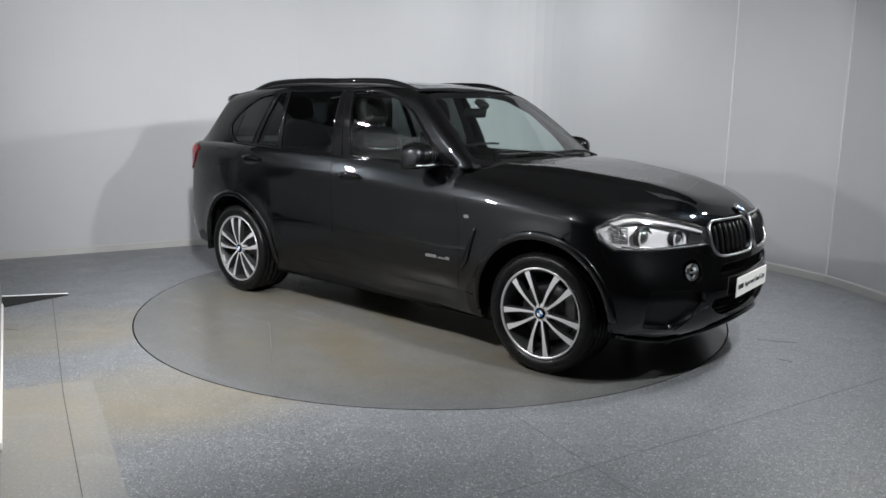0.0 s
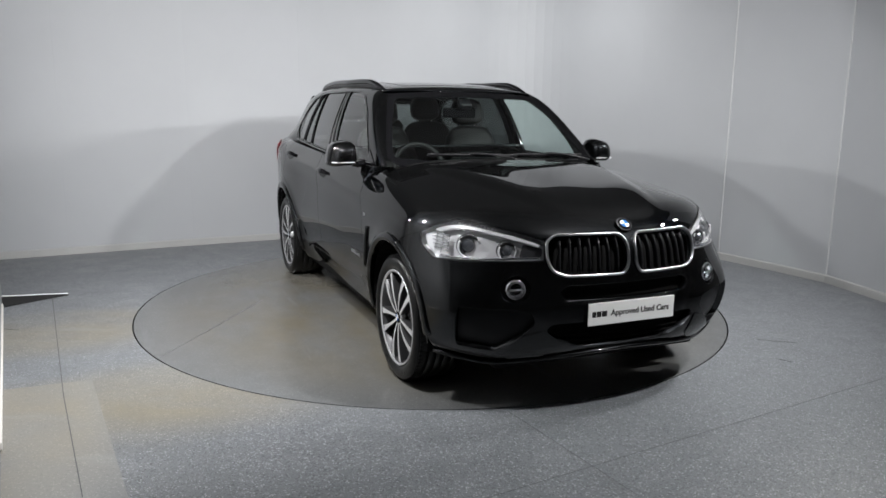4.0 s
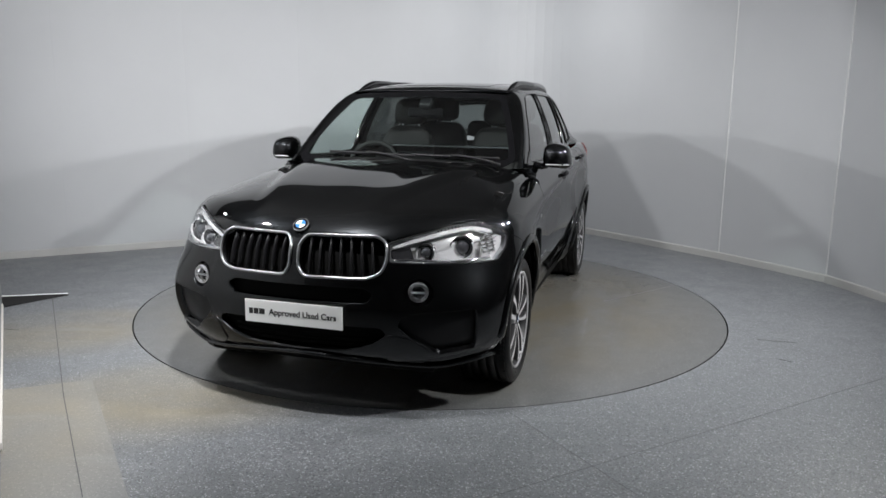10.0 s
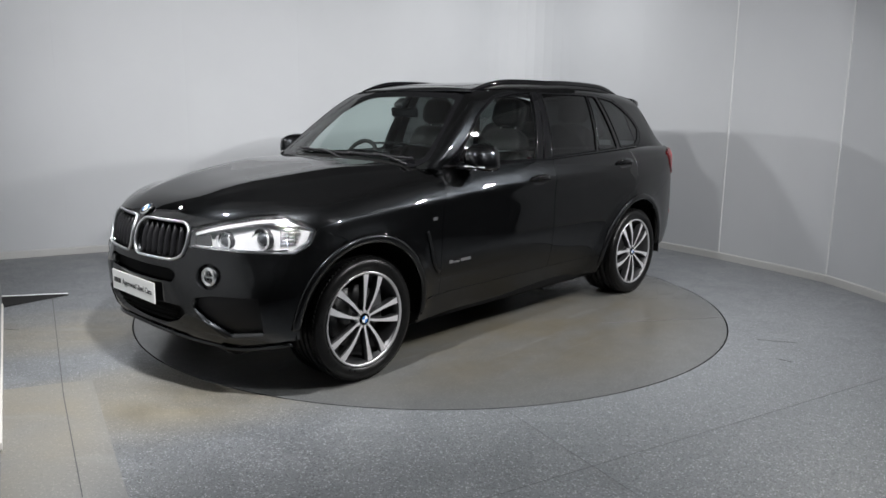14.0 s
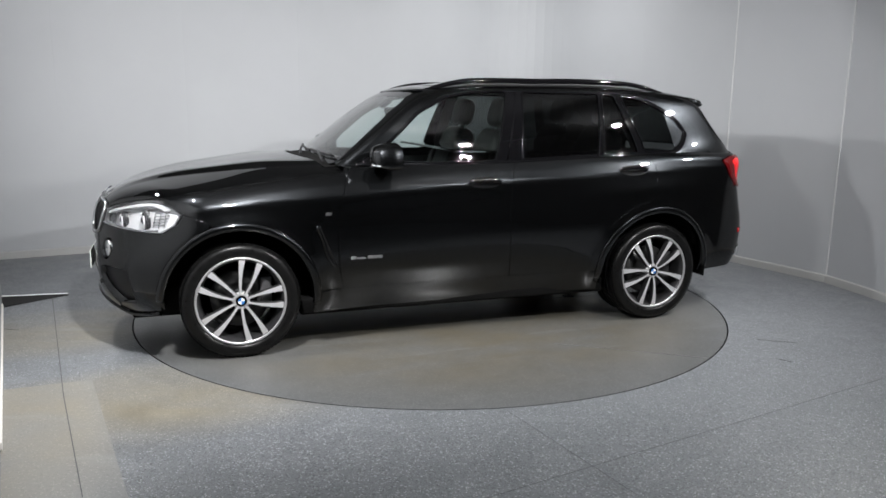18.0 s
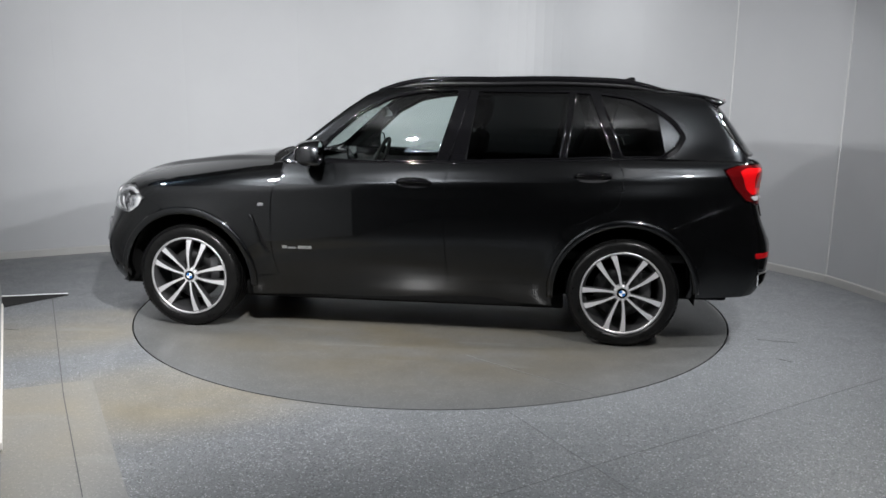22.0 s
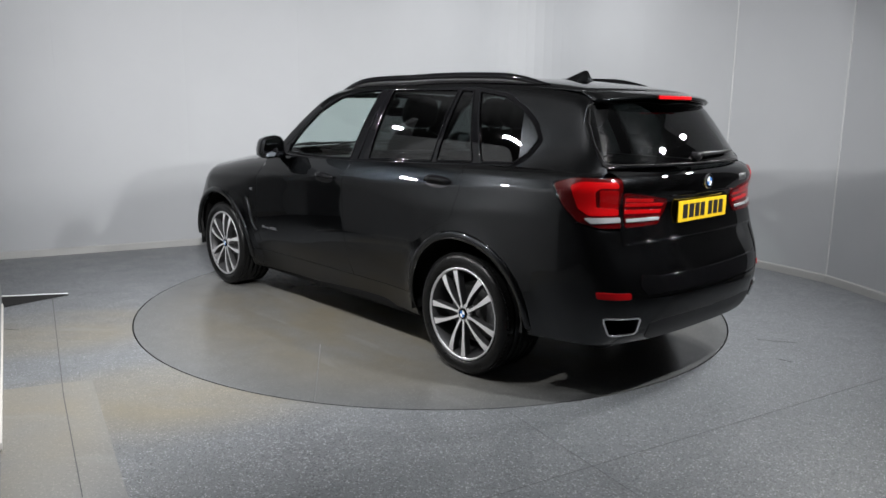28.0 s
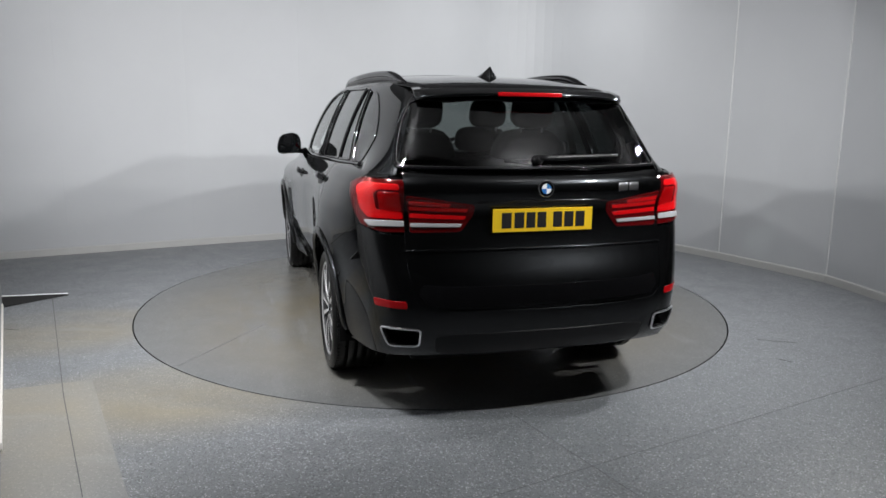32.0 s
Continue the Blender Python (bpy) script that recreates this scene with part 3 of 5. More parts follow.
# ---- panels cut from the master surface ----
def rounded(pts, r, n=5):
    """A closed outline with its corners rounded off."""
    out = []
    p = [Vector(q) for q in pts]
    for i, b in enumerate(p):
        a, c = p[i - 1], p[(i + 1) % len(p)]
        k = min(r, (a - b).length * 0.48, (c - b).length * 0.48)
        s, e = b + (a - b).normalized() * k, b + (c - b).normalized() * k
        out += [tuple(s * (1 - u) ** 2 + b * 2 * u * (1 - u) + e * u * u) for u in (j / n for j in range(n + 1))]
    return out


def spline(pts, n=8):
    """A smooth open line through a few points."""
    t = np.arange(len(pts))
    fs = [curve(t, [p[k] for p in pts]) if len(pts) > 2 else (lambda q, k=k: np.interp(q, t, [p[k] for p in pts])) for k in range(len(pts[0]))]
    q = np.linspace(0, len(pts) - 1, (len(pts) - 1) * n + 1)
    return [tuple(r) for r in np.stack([f(q) for f in fs], 1)]


def resample(poly, h):
    out = []
    p = np.array(poly, float)
    for a, b in zip(p, np.roll(p, -1, 0)):
        d = np.linalg.norm(b - a)
        if d < 1e-7:
            continue
        k = max(1, int(math.ceil(d / h)))
        out += [a + (b - a) * i / k for i in range(k)]
    q = [out[0]]
    for v in out[1:]:
        if np.linalg.norm(v - q[-1]) > 0.12 * h:
            q.append(v)
    if np.linalg.norm(q[0] - q[-1]) < 0.12 * h:
        q.pop()
    return np.array(q)


def inside(poly, pts):
    x, y = pts[:, 0], pts[:, 1]
    odd = np.zeros(len(pts), bool)
    for (ax, ay), (bx, by) in zip(poly, np.roll(poly, -1, 0)):
        if ay != by:
            hit = ((ay > y) != (by > y)) & (x < (bx - ax) * (y - ay) / (by - ay) + ax)
            odd ^= hit
    return odd


def edge_distance(poly, pts):
    best = np.full(len(pts), 9.0)
    for a, b in zip(poly, np.roll(poly, -1, 0)):
        d = b - a
        t = np.clip(((pts - a) @ d) / max(d @ d, 1e-12), 0, 1)
        best = np.minimum(best, np.linalg.norm(pts - a - t[:, None] * d, axis=1))
    return best


def patch_data(proj, field, outline, s=1, h=0.03, lift=0.0, edge=0.016, holes=(), scale=(1, 1), lift_at=None):
    """Fills an outline with a fine net, drapes it over the body and rolls its edges inwards."""
    k = np.array(scale, float)
    loops = [resample(np.array(o, float) * k, h) for o in (outline, *holes)]
    lo, hi = loops[0].min(0), loops[0].max(0)
    gx, gy = np.meshgrid(np.arange(lo[0] + h / 2, hi[0], h), np.arange(lo[1] + h / 2, hi[1], h))
    grid = np.stack([gx.ravel(), gy.ravel()], 1)
    keep = inside(loops[0], grid) & (edge_distance(loops[0], grid) > 0.45 * h)
    for o in loops[1:]:
        keep &= ~inside(o, grid) & (edge_distance(o, grid) > 0.45 * h)
    grid = grid[keep]
    pts, edges = [], []
    for o in loops:
        i0, n = len(pts), len(o)
        pts += [tuple(q) for q in o]
        edges += [(i0 + i, i0 + (i + 1) % n) for i in range(n)]
    pts += [tuple(q) for q in grid]
    v2, e2, f2, ov, oe, of = geometry.delaunay_2d_cdt([Vector(q) for q in pts], edges, [], 0, 1e-6)
    uv = np.array([tuple(v) for v in v2])
    tri = np.array([tuple(f) for f in f2])
    mid = uv[tri].mean(1)
    ok = inside(loops[0], mid)
    for o in loops[1:]:
        ok &= ~inside(o, mid)
    tri = tri[ok]
    p = proj(field, uv / k, s)
    nrm = normals(field, p)
    up = lift if lift_at is None else lift + lift_at(p)
    p = p + nrm * (np.asarray(up)[:, None] if np.ndim(up) else up)
    face = np.cross(p[tri[:, 1]] - p[tri[:, 0]], p[tri[:, 2]] - p[tri[:, 0]])
    flip = (face * nrm[tri[:, 0]]).sum(1) < 0
    tri[flip] = tri[flip][:, ::-1]
    verts, norms, faces = [p], [nrm], [tuple(t) for t in tri]
    count = len(p)
    if edge > 0:
        new_of = {}
        for new_i, olds in enumerate(ov):
            for o in olds:
                new_of[o] = new_i
        start = 0
        for li, o in enumerate(loops):
            ids = [new_of[start + i] for i in range(len(o))]
            start += len(o)
            b, nb = p[ids], nrm[ids]
            t = np.roll(b, -1, 0) - np.roll(b, 1, 0)
            out = np.cross(t, nb)
            out /= np.maximum(np.linalg.norm(out, axis=1, keepdims=True), 1e-9)
            area = np.sum(o[:, 0] * np.roll(o[:, 1], -1) - np.roll(o[:, 0], -1) * o[:, 1])
            # decide the sign in space: outwards points away from the patch's middle of nearby net
            c = p[tri].mean(1)
            j = int(np.argmin(np.linalg.norm(c - b[0], axis=1)))
            if ((c[j] - b[0]) @ out[0]) > 0:
                out = -out
            r1, r2 = b + out * 0.0026 - nb * 0.0030, b + out * 0.0027 - nb * edge
            n1 = (out + 0.5 * nb)
            n1 /= np.linalg.norm(n1, axis=1, keepdims=True)
            verts += [r1, r2]
            norms += [n1, out]
            n = len(ids)
            for i in range(n):
                q = (i + 1) % n
                a = (ids[i], ids[q], count + q, count + i)
                c2 = (count + i, count + q, count + n + q, count + n + i)
                w = np.cross(b[q] - b[i], r1[i] - b[i]) @ n1[i]
                faces += [a, c2] if w > 0 else [a[::-1], c2[::-1]]
            count += 2 * n
    return np.concatenate(verts), faces, np.concatenate(norms)


def panel(name, proj, field, outline, mat, s=1, parent=None, label="", **kw):
    v, f, n = patch_data(proj, field, outline, s, **kw)
    return carpart(name, mesh_of(name, v, f, mat, True, n), parent, label)


def bead(name, proj, field, line, width, mat, s=1, parent=None, label="", closed=False, flat=0.6, lift=0.0):
    """A slim moulding along a line on the body."""
    p = proj(field, np.array(line, float), s)
    n = normals(field, p)
    v, f = tube_data(p + n * lift, width, 8, closed, flat, n)
    return carpart(name, mesh_of(name, v, f, mat), parent, label)


def mirror_pts(half):
    """An outline symmetric about the first coordinate from its positive half, given from top to bottom."""
    return [*half, *[(-a, b) for a, b in reversed(half) if abs(a) > 1e-6]]


NOSE_K, TAIL_K = (math.radians(1) * 0.95, 1), (math.radians(1) * 1.0, 1)


def arc(cx, cz, r, a, b, n=24):
    return [(cx + r * math.cos(math.radians(a + (b - a) * i / n)), cz + r * math.sin(math.radians(a + (b - a) * i / n))) for i in range(n + 1)]


ARCH_R = 0.445


def outline_parts():
    door_front = [(0.775, 1.146), (0.835, 0.99), (0.862, 0.86), (0.868, 0.62), (0.85, 0.46), (0.835, 0.385)]
    gap_b = [(-0.345, 1.162), (-0.305, 1.02), (-0.305, 0.70), (-0.33, 0.385)]
    back = [(-1.395, 1.202), (-1.432, 1.12), (-1.428, 1.02), (-1.405, 0.925)]
    return door_front, gap_b, back


def plan_of(p, i, j):
    return [(float(q[i]), float(q[j])) for q in p]


def side_panels(s):
    which = "left" if s > 0 else "right"
    df, gb, bk = outline_parts()
    g = 0.0036
    # front wing: from the lamp to the door, over the arch
    wing = [(x + g, z) for x, z in spline(df, 5)] + [(1.00, 0.385)]
    wing += [q for q in arc(AXLE, HUB_Z, ARCH_R + 0.004, 175, 73, 20)]
    wing += plan_of(on_nose(lower, [(71.7, 0.836), (67.3, 0.870), (63.0, 0.893), (60.6, 0.917), (58.6, 0.940), (55.5, 0.958), (52.5, 0.972)]), 0, 2)
    wing += spline([(1.84, 1.002), (1.70, 1.050), (1.30, 1.103), (1.0, 1.135), (0.83, 1.147)], 5)
    panel("front_wing", on_side, lower, wing, PAINT, s, h=0.024)
    front = [(x - g, z) for x, z in spline(df, 6)] + [(x + g, z) for x, z in reversed(spline(gb, 6))] + [(0.18, 1.152)]
    door = panel("front_door", on_side, lower, front, PAINT, s, h=0.028)
    rear = [(x - g, z) for x, z in spline(gb, 6)] + [(-0.93, 0.385)] + [q for q in arc(-AXLE, HUB_Z, 0.535, 8, 78, 16) if q[1] > 0.40]
    rear += [(x + g, z) for x, z in reversed(spline(bk, 5))] + [(-1.10, 1.190)]
    door2 = panel("rear_door", on_side, lower, rear, PAINT, s, h=0.028)
    # rear side panel up round the glass to the roof's edge
    # lower part
    quarter = [(x - g, z) for x, z in spline(bk, 5)] + arc(-AXLE, HUB_Z, 0.530, 78, 8, 14) + [(-0.935, 0.386), (-1.015, 0.386)] + arc(-AXLE, HUB_Z, ARCH_R + 0.004, 4, 148, 26)
    quarter += plan_of(on_tail(lower, [(64.2, 0.794), (56.1, 0.862), (45.0, 0.962), (44.2, 0.972), (47.6, 1.050), (49.8, 1.160), (45.0, 1.190), (38.0, 1.197), (37.6, 1.206)]), 0, 2)
    quarter += [(-1.72, 1.216)]
    panel("rear_side_panel", on_side, lower, quarter, PAINT, s, h=0.026)
    # sill skirt
    sill = [(1.02, 0.240), (1.02, 0.372), (0.83, 0.380), (-0.93, 0.380), (-1.00, 0.37), (-1.02, 0.240)]
    panel("sill_skirt", on_side, lower, sill, PAINT, s, h=0.03, lift=0.001)
    # arch lips
    for ax, a0, a1 in ((AXLE, 4, 186), (-AXLE, -6, 179)):
        bead("arch_lip", on_side, lower, arc(ax, HUB_Z, ARCH_R + 0.017, a0, a1, 56), 0.026, PAINT, s, flat=0.62, lift=-0.001)
    # air breather behind the front arch
    slot = rounded([(0.998, 0.795), (0.984, 0.795), (0.912, 0.620), (0.882, 0.545), (0.890, 0.545), (0.932, 0.605)], 0.01)
    vent = panel("air_breather", on_side, lower, slot, MATT_BLACK, s, h=0.015, lift=0.001, edge=0.002)
    bead("vent_edge", on_side, lower, spline([(1.004, 0.802), (0.962, 0.690), (0.936, 0.602), (0.888, 0.540)], 6), 0.013, PAINT, s, vent, flat=0.9, lift=0.003)
    # door handles
    for d, (x, z) in ((door, (-0.105, 1.040)), (door2, (-1.245, 1.100))):
        bowl = [(x + 0.105 * math.cos(a), z - 0.004 + 0.032 * math.sin(a)) for a in (i * math.pi / 12 for i in range(24))]
        panel("handle_bowl", on_side, lower, bowl, SATIN_BLACK, s, d, h=0.012, lift=0.001, edge=0.0)
        p = on_side(lower, np.array([(x + u, z + 0.006 - 0.25 * u * u) for u in np.linspace(-0.115, 0.115, 11)]), s)
        n = normals(lower, p)
        off = np.array([0.004, 0.018, 0.028, 0.033, 0.035, 0.035, 0.035, 0.033, 0.028, 0.018, 0.004])
        rad = np.array([0.010, 0.015, 0.017, 0.018, 0.018, 0.018, 0.018, 0.018, 0.017, 0.015, 0.010])
        v, f = tube_data(p + n * off[:, None], rad, 10, False, 0.55, n)
        carpart("door_handle", mesh_of("door_handle", v, f, GLOSS_BLACK), d)
    # model lettering on the door and the small badge on the wing, as plain bars
    for k, (x, w) in enumerate(((0.775, 0.030), (0.725, 0.055), (0.668, 0.028), (0.636, 0.028), (0.604, 0.026))):
        bar = [(x - w / 2, 0.578), (x + w / 2, 0.578), (x + w / 2, 0.584 if k == 1 else 0.593), (x - w / 2, 0.584 if k == 1 else 0.593)]
        panel("model_badge", on_side, lower, bar, SATIN_CHROME, s, door, h=0.02, lift=0.003, edge=0.002)
    bar = [(0.950, 0.864), (0.916, 0.864), (0.913, 0.878), (0.947, 0.878)]
    panel("wing_badge", on_side, lower, bar, SATIN_CHROME, s, h=0.02, lift=0.003, edge=0.002)
    # fuel flap on the car's right
    if s < 0:
        flap = rounded([(-1.60, 1.03), (-1.60, 1.165), (-1.76, 1.172), (-1.76, 1.04)], 0.03)
        bead("fuel_flap", on_side, lower, flap, 0.0016, MATT_BLACK, s, closed=True, flat=0.4)


GLASS_FRONT = [(0.590, 1.178), (0.18, 1.166), (-0.235, 1.173), (-0.372, 1.638), (-0.145, 1.628), (0.075, 1.590), (0.285, 1.482), (0.488, 1.300)]
GLASS_REAR = [(-0.430, 1.180), (-1.040, 1.203), (-1.103, 1.630), (-0.490, 1.634)]
GLASS_FIXED = [(-1.078, 1.205), (-1.375, 1.217), (-1.230, 1.622), (-1.130, 1.628)]
GLASS_QUARTER = [(-1.440, 1.218), (-1.680, 1.226), (-1.762, 1.284), (-1.808, 1.362), (-1.745, 1.440), (-1.640, 1.518), (-1.490, 1.590), (-1.284, 1.620)]
DLO = [(0.735, 1.157), (0.18, 1.147), (-0.40, 1.162), (-1.10, 1.186), (-1.705, 1.208), (-1.790, 1.258), (-1.845, 1.350), (-1.775, 1.452), (-1.680, 1.522), (-1.52, 1.602), (-1.285, 1.640), (-0.9, 1.650), (-0.45, 1.652), (-0.13, 1.642), (0.10, 1.600), (0.31, 1.486), (0.51, 1.305), (0.655, 1.205)]


def glasshouse(s):
    holes = [rounded(GLASS_FRONT, 0.03), rounded(GLASS_REAR, 0.02), rounded(GLASS_FIXED, 0.02), rounded(GLASS_QUARTER, 0.022)]
    dlo = rounded(DLO, 0.03)
    frame_ = panel("window_surround", on_side, upper, dlo, GLOSS_BLACK, s, holes=holes, h=0.024, lift=-0.003, edge=0.02)
    for name, hole, mat, label in (("front_door_glass", holes[0], CLEAR, "lightly green-tinted glass"), ("rear_door_glass", holes[1], PRIVACY, "dark privacy glass"),
                                   ("fixed_door_glass", holes[2], PRIVACY, "dark privacy glass"), ("quarter_glass", holes[3], PRIVACY, "dark privacy glass")):
        g = panel(name, on_side, upper, hole, mat, s, h=0.05, lift=-0.007, edge=0.0, label=label)
    # painted pillars and roof side
    frame_out = [(0.845, 1.160), (0.73, 1.245), (0.475, 1.445), (0.275, 1.592), (0.185, 1.632), (0.0, 1.652), (-0.4, 1.674), (-0.9, 1.680), (-1.4, 1.662), (-1.85, 1.615), (-2.03, 1.578)]
    frame_out += plan_of(on_end(upper, [(0.600, 1.530), (0.650, 1.440), (0.692, 1.320), (0.711, 1.238), (0.715, 1.196)], -1), 0, 2) + [(-1.70, 1.195)]
    inner = rounded([(x * 1.0, z) for x, z in DLO], 0.03)
    ring = spline(frame_out[:11], 4) + frame_out[11:]
    ring += [(-1.10, 1.180), (-0.40, 1.156), (0.18, 1.141), (0.74, 1.150)]
    panel("roof_side_frame", on_side, upper, ring, PAINT, s, holes=[inner], h=0.022, edge=0.01)
    # mouldings round and between the panes
    for i, hole in enumerate(holes):
        bead("window_trim", on_side, upper, resample(hole, 0.03), 0.006, GLOSS_BLACK, s, frame_, closed=True, flat=0.7, lift=-0.002)
    bead("belt_moulding", on_side, upper, spline([(0.73, 1.158), (0.18, 1.148), (-0.40, 1.163), (-1.10, 1.188), (-1.69, 1.211)], 10), 0.011, GLOSS_BLACK, s, frame_, flat=0.7, lift=0.002)
    bead("pillar_trim", on_side, upper, [(-0.318, 1.176), (-0.352, 1.300), (-0.395, 1.460), (-0.438, 1.634)], 0.005, GLOSS_BLACK, s, frame_, flat=0.8)
    # roof rail
    xs = np.linspace(0.20, -1.72, 36)
    y = np.interp(xs, [-1.72, -0.6, 0.20], [0.530, 0.590, 0.562])
    p = on_top(upper, np.stack([xs, y], 1), s)
    lift = 0.028 * step(0.0, 0.34, np.minimum(xs - -1.72, 0.20 - xs))
    p[:, 2] += lift
    rad = 0.016 * step(-0.02, 0.16, np.minimum(xs - -1.72, 0.20 - xs)) + 0.006
    v, f = tube_data(p, rad, 10, False, 0.95)
    rail = carpart("roof_rail", mesh_of("roof_rail", v, f, GLOSS_BLACK))
    q = p.copy()
    q[:, 2] -= lift * 0.7 + 0.006
    v, f = tube_data(q, rad * 0.8, 6, False, 1.0)
    carpart("rail_foot", mesh_of("rail_foot", v, f, SATIN_BLACK), rail)


def top_panels():
    edge = plan_of(on_nose(lower, [(0.0, 0.930), (5.0, 0.930), (12.0, 0.929), (19.0, 0.925), (25.3, 0.914), (26.5, 0.897), (34.0, 0.930), (39.0, 0.947), (44.0, 0.962), (48.5, 0.972), (52.3, 0.976)]), 0, 1)
    edge += spline([(1.84, 0.815), (1.70, 0.835), (1.30, 0.847), (1.0, 0.838), (0.885, 0.822)], 5)
    edge += spline([(0.895, 0.76), (0.98, 0.50), (1.03, 0.25), (1.045, 0.0)], 4)
    half = [(y, x) for x, y in edge]
    outline = [(x, y) for y, x in mirror_pts(half)]
    panel("bonnet", on_top, lower, outline, PAINT, h=0.024, edge=0.014)
    # scuttle below the windscreen
    sc = [(y, x) for x, y in [(1.040, 0.0), (1.025, 0.25), (0.975, 0.50), (0.89, 0.75), (0.815, 0.77), (0.85, 0.45), (0.88, 0.0)]]
    panel("scuttle", on_top, lower, [(x, y) for y, x in mirror_pts(sc)], MATT_BLACK, h=0.04, lift=-0.012, edge=0.0)
    half = [(y, x) for x, y in spline([(0.262, 0.0), (0.250, 0.25), (0.205, 0.50), (0.172, 0.590)], 5) + spline([(0.0, 0.632), (-0.4, 0.640), (-0.9, 0.630), (-1.4, 0.598), (-1.85, 0.545), (-2.07, 0.512)], 6) + [(-2.10, 0.40), (-2.13, 0.0)]]
    panel("roof", on_top, upper, [(x, y) for y, x in mirror_pts(half)], PAINT, h=0.03, edge=0.012)
    sun = rounded([(0.10, 0.40), (0.10, -0.40), (-1.05, -0.41), (-1.05, 0.41)], 0.06)
    bead("sunroof_seal", on_top, upper, resample(sun, 0.05), 0.004, SATIN_BLACK, closed=True, flat=0.5)
    ws = mirror_pts([(0.0, 1.632), (0.25, 1.629), (0.50, 1.619), (0.575, 1.606), (0.66, 1.44), (0.735, 1.26), (0.755, 1.20), (0.70, 1.165), (0.4, 1.135), (0.0, 1.125)])
    ws_in = mirror_pts([(0.0, 1.600), (0.50, 1.588), (0.545, 1.575), (0.632, 1.42), (0.700, 1.26), (0.712, 1.205), (0.4, 1.175), (0.0, 1.165)])
    w = panel("windscreen", on_end, upper, rounded(ws_in, 0.03), CLEAR, 1, h=0.06, lift=-0.004, edge=0.0, label="lightly green-tinted windscreen glass")
    panel("windscreen_band", on_end, upper, rounded(ws, 0.02), GLOSS_BLACK, 1, holes=[rounded(ws_in, 0.03)], h=0.03, lift=-0.003, edge=0.006, parent=None)
    # the windscreen's pillars, between the glass and the side frames
    for k in (1, -1):
        pillar = [(0.560, 1.618), (0.622, 1.618), (0.652, 1.575), (0.716, 1.440), (0.764, 1.290), (0.792, 1.190), (0.742, 1.185), (0.722, 1.260), (0.648, 1.440)]
        panel("windscreen_pillar", on_end, upper, [(k * y, z) for y, z in pillar], PAINT, 1, h=0.02, lift=-0.0035, edge=0.0)
    # shark fin
    vs, fs = [], []
    prof = [(-1.39, 0.0, 0.046), (-1.45, 0.026, 0.044), (-1.51, 0.047, 0.036), (-1.550, 0.060, 0.026), (-1.578, 0.058, 0.020), (-1.605, 0.0, 0.024)]
    z0 = float(roofline(-1.5)) - 0.004
    for x, h, w2 in prof:
        vs += [(x, w2 * 1.25, z0 - 0.008), (x, w2 * 0.45, z0 + h * 0.7), (x, 0, z0 + h), (x, -w2 * 0.45, z0 + h * 0.7), (x, -w2 * 1.25, z0 - 0.008)]
    for i in range(len(prof) - 1):
        for k in range(4):
            fs.append((5 * i + k, 5 * i + 5 + k, 5 * i + 6 + k, 5 * i + 1 + k))
    fs.append((25, 29, 28, 27, 26))
    carpart("roof_antenna", mesh_of("roof_antenna", vs, fs, PAINT))




def rounded_deg(pts, r):
    """Rounds corners of an outline in degrees and metres, r in metres."""
    k = NOSE_K[0]
    return [(a / k, b) for a, b in rounded([(a * k, b) for a, b in pts], r)]


KIDNEY = rounded_deg([(1.2, 0.872), (3.0, 0.912), (23.0, 0.914), (25.4, 0.885), (25.2, 0.805), (23.6, 0.746), (20.0, 0.723), (2.8, 0.724), (1.2, 0.770)], 0.030)
SLOT = rounded_deg(mirror_pts([(0.0, 0.680), (19.0, 0.680), (21.8, 0.650), (19.8, 0.602), (0.0, 0.600)]), 0.02)
DUCT = rounded_deg([(28.5, 0.546), (34.0, 0.566), (47.0, 0.572), (47.6, 0.48), (48.0, 0.362), (38.5, 0.338), (31.5, 0.42), (27.5, 0.49)], 0.016)
INTAKE = rounded_deg(mirror_pts([(0.0, 0.490), (15.0, 0.492), (23.5, 0.488), (25.0, 0.450), (21.5, 0.400), (15.0, 0.362), (0.0, 0.354)]), 0.02)
BLADE = [(31.0, 0.430), (37.6, 0.334), (34.0, 0.288), (27.0, 0.306), (23.5, 0.350), (25.5, 0.455)]
LAMP = rounded_deg([(25.9, 0.886), (34.0, 0.922), (44.0, 0.955), (52.5, 0.966), (58.2, 0.937), (62.4, 0.893), (61.0, 0.835), (56.4, 0.781), (41.0, 0.786), (25.7, 0.797)], 0.014)
FOG = (32.9, 0.660)


def fog_ring(r):
    return [(FOG[0] + r / NOSE_K[0] * math.cos(a), FOG[1] + r * math.sin(a)) for a in (i * math.pi / 14 for i in range(28))]


def flip(o):
    return [(-a, b) for a, b in reversed(o)]


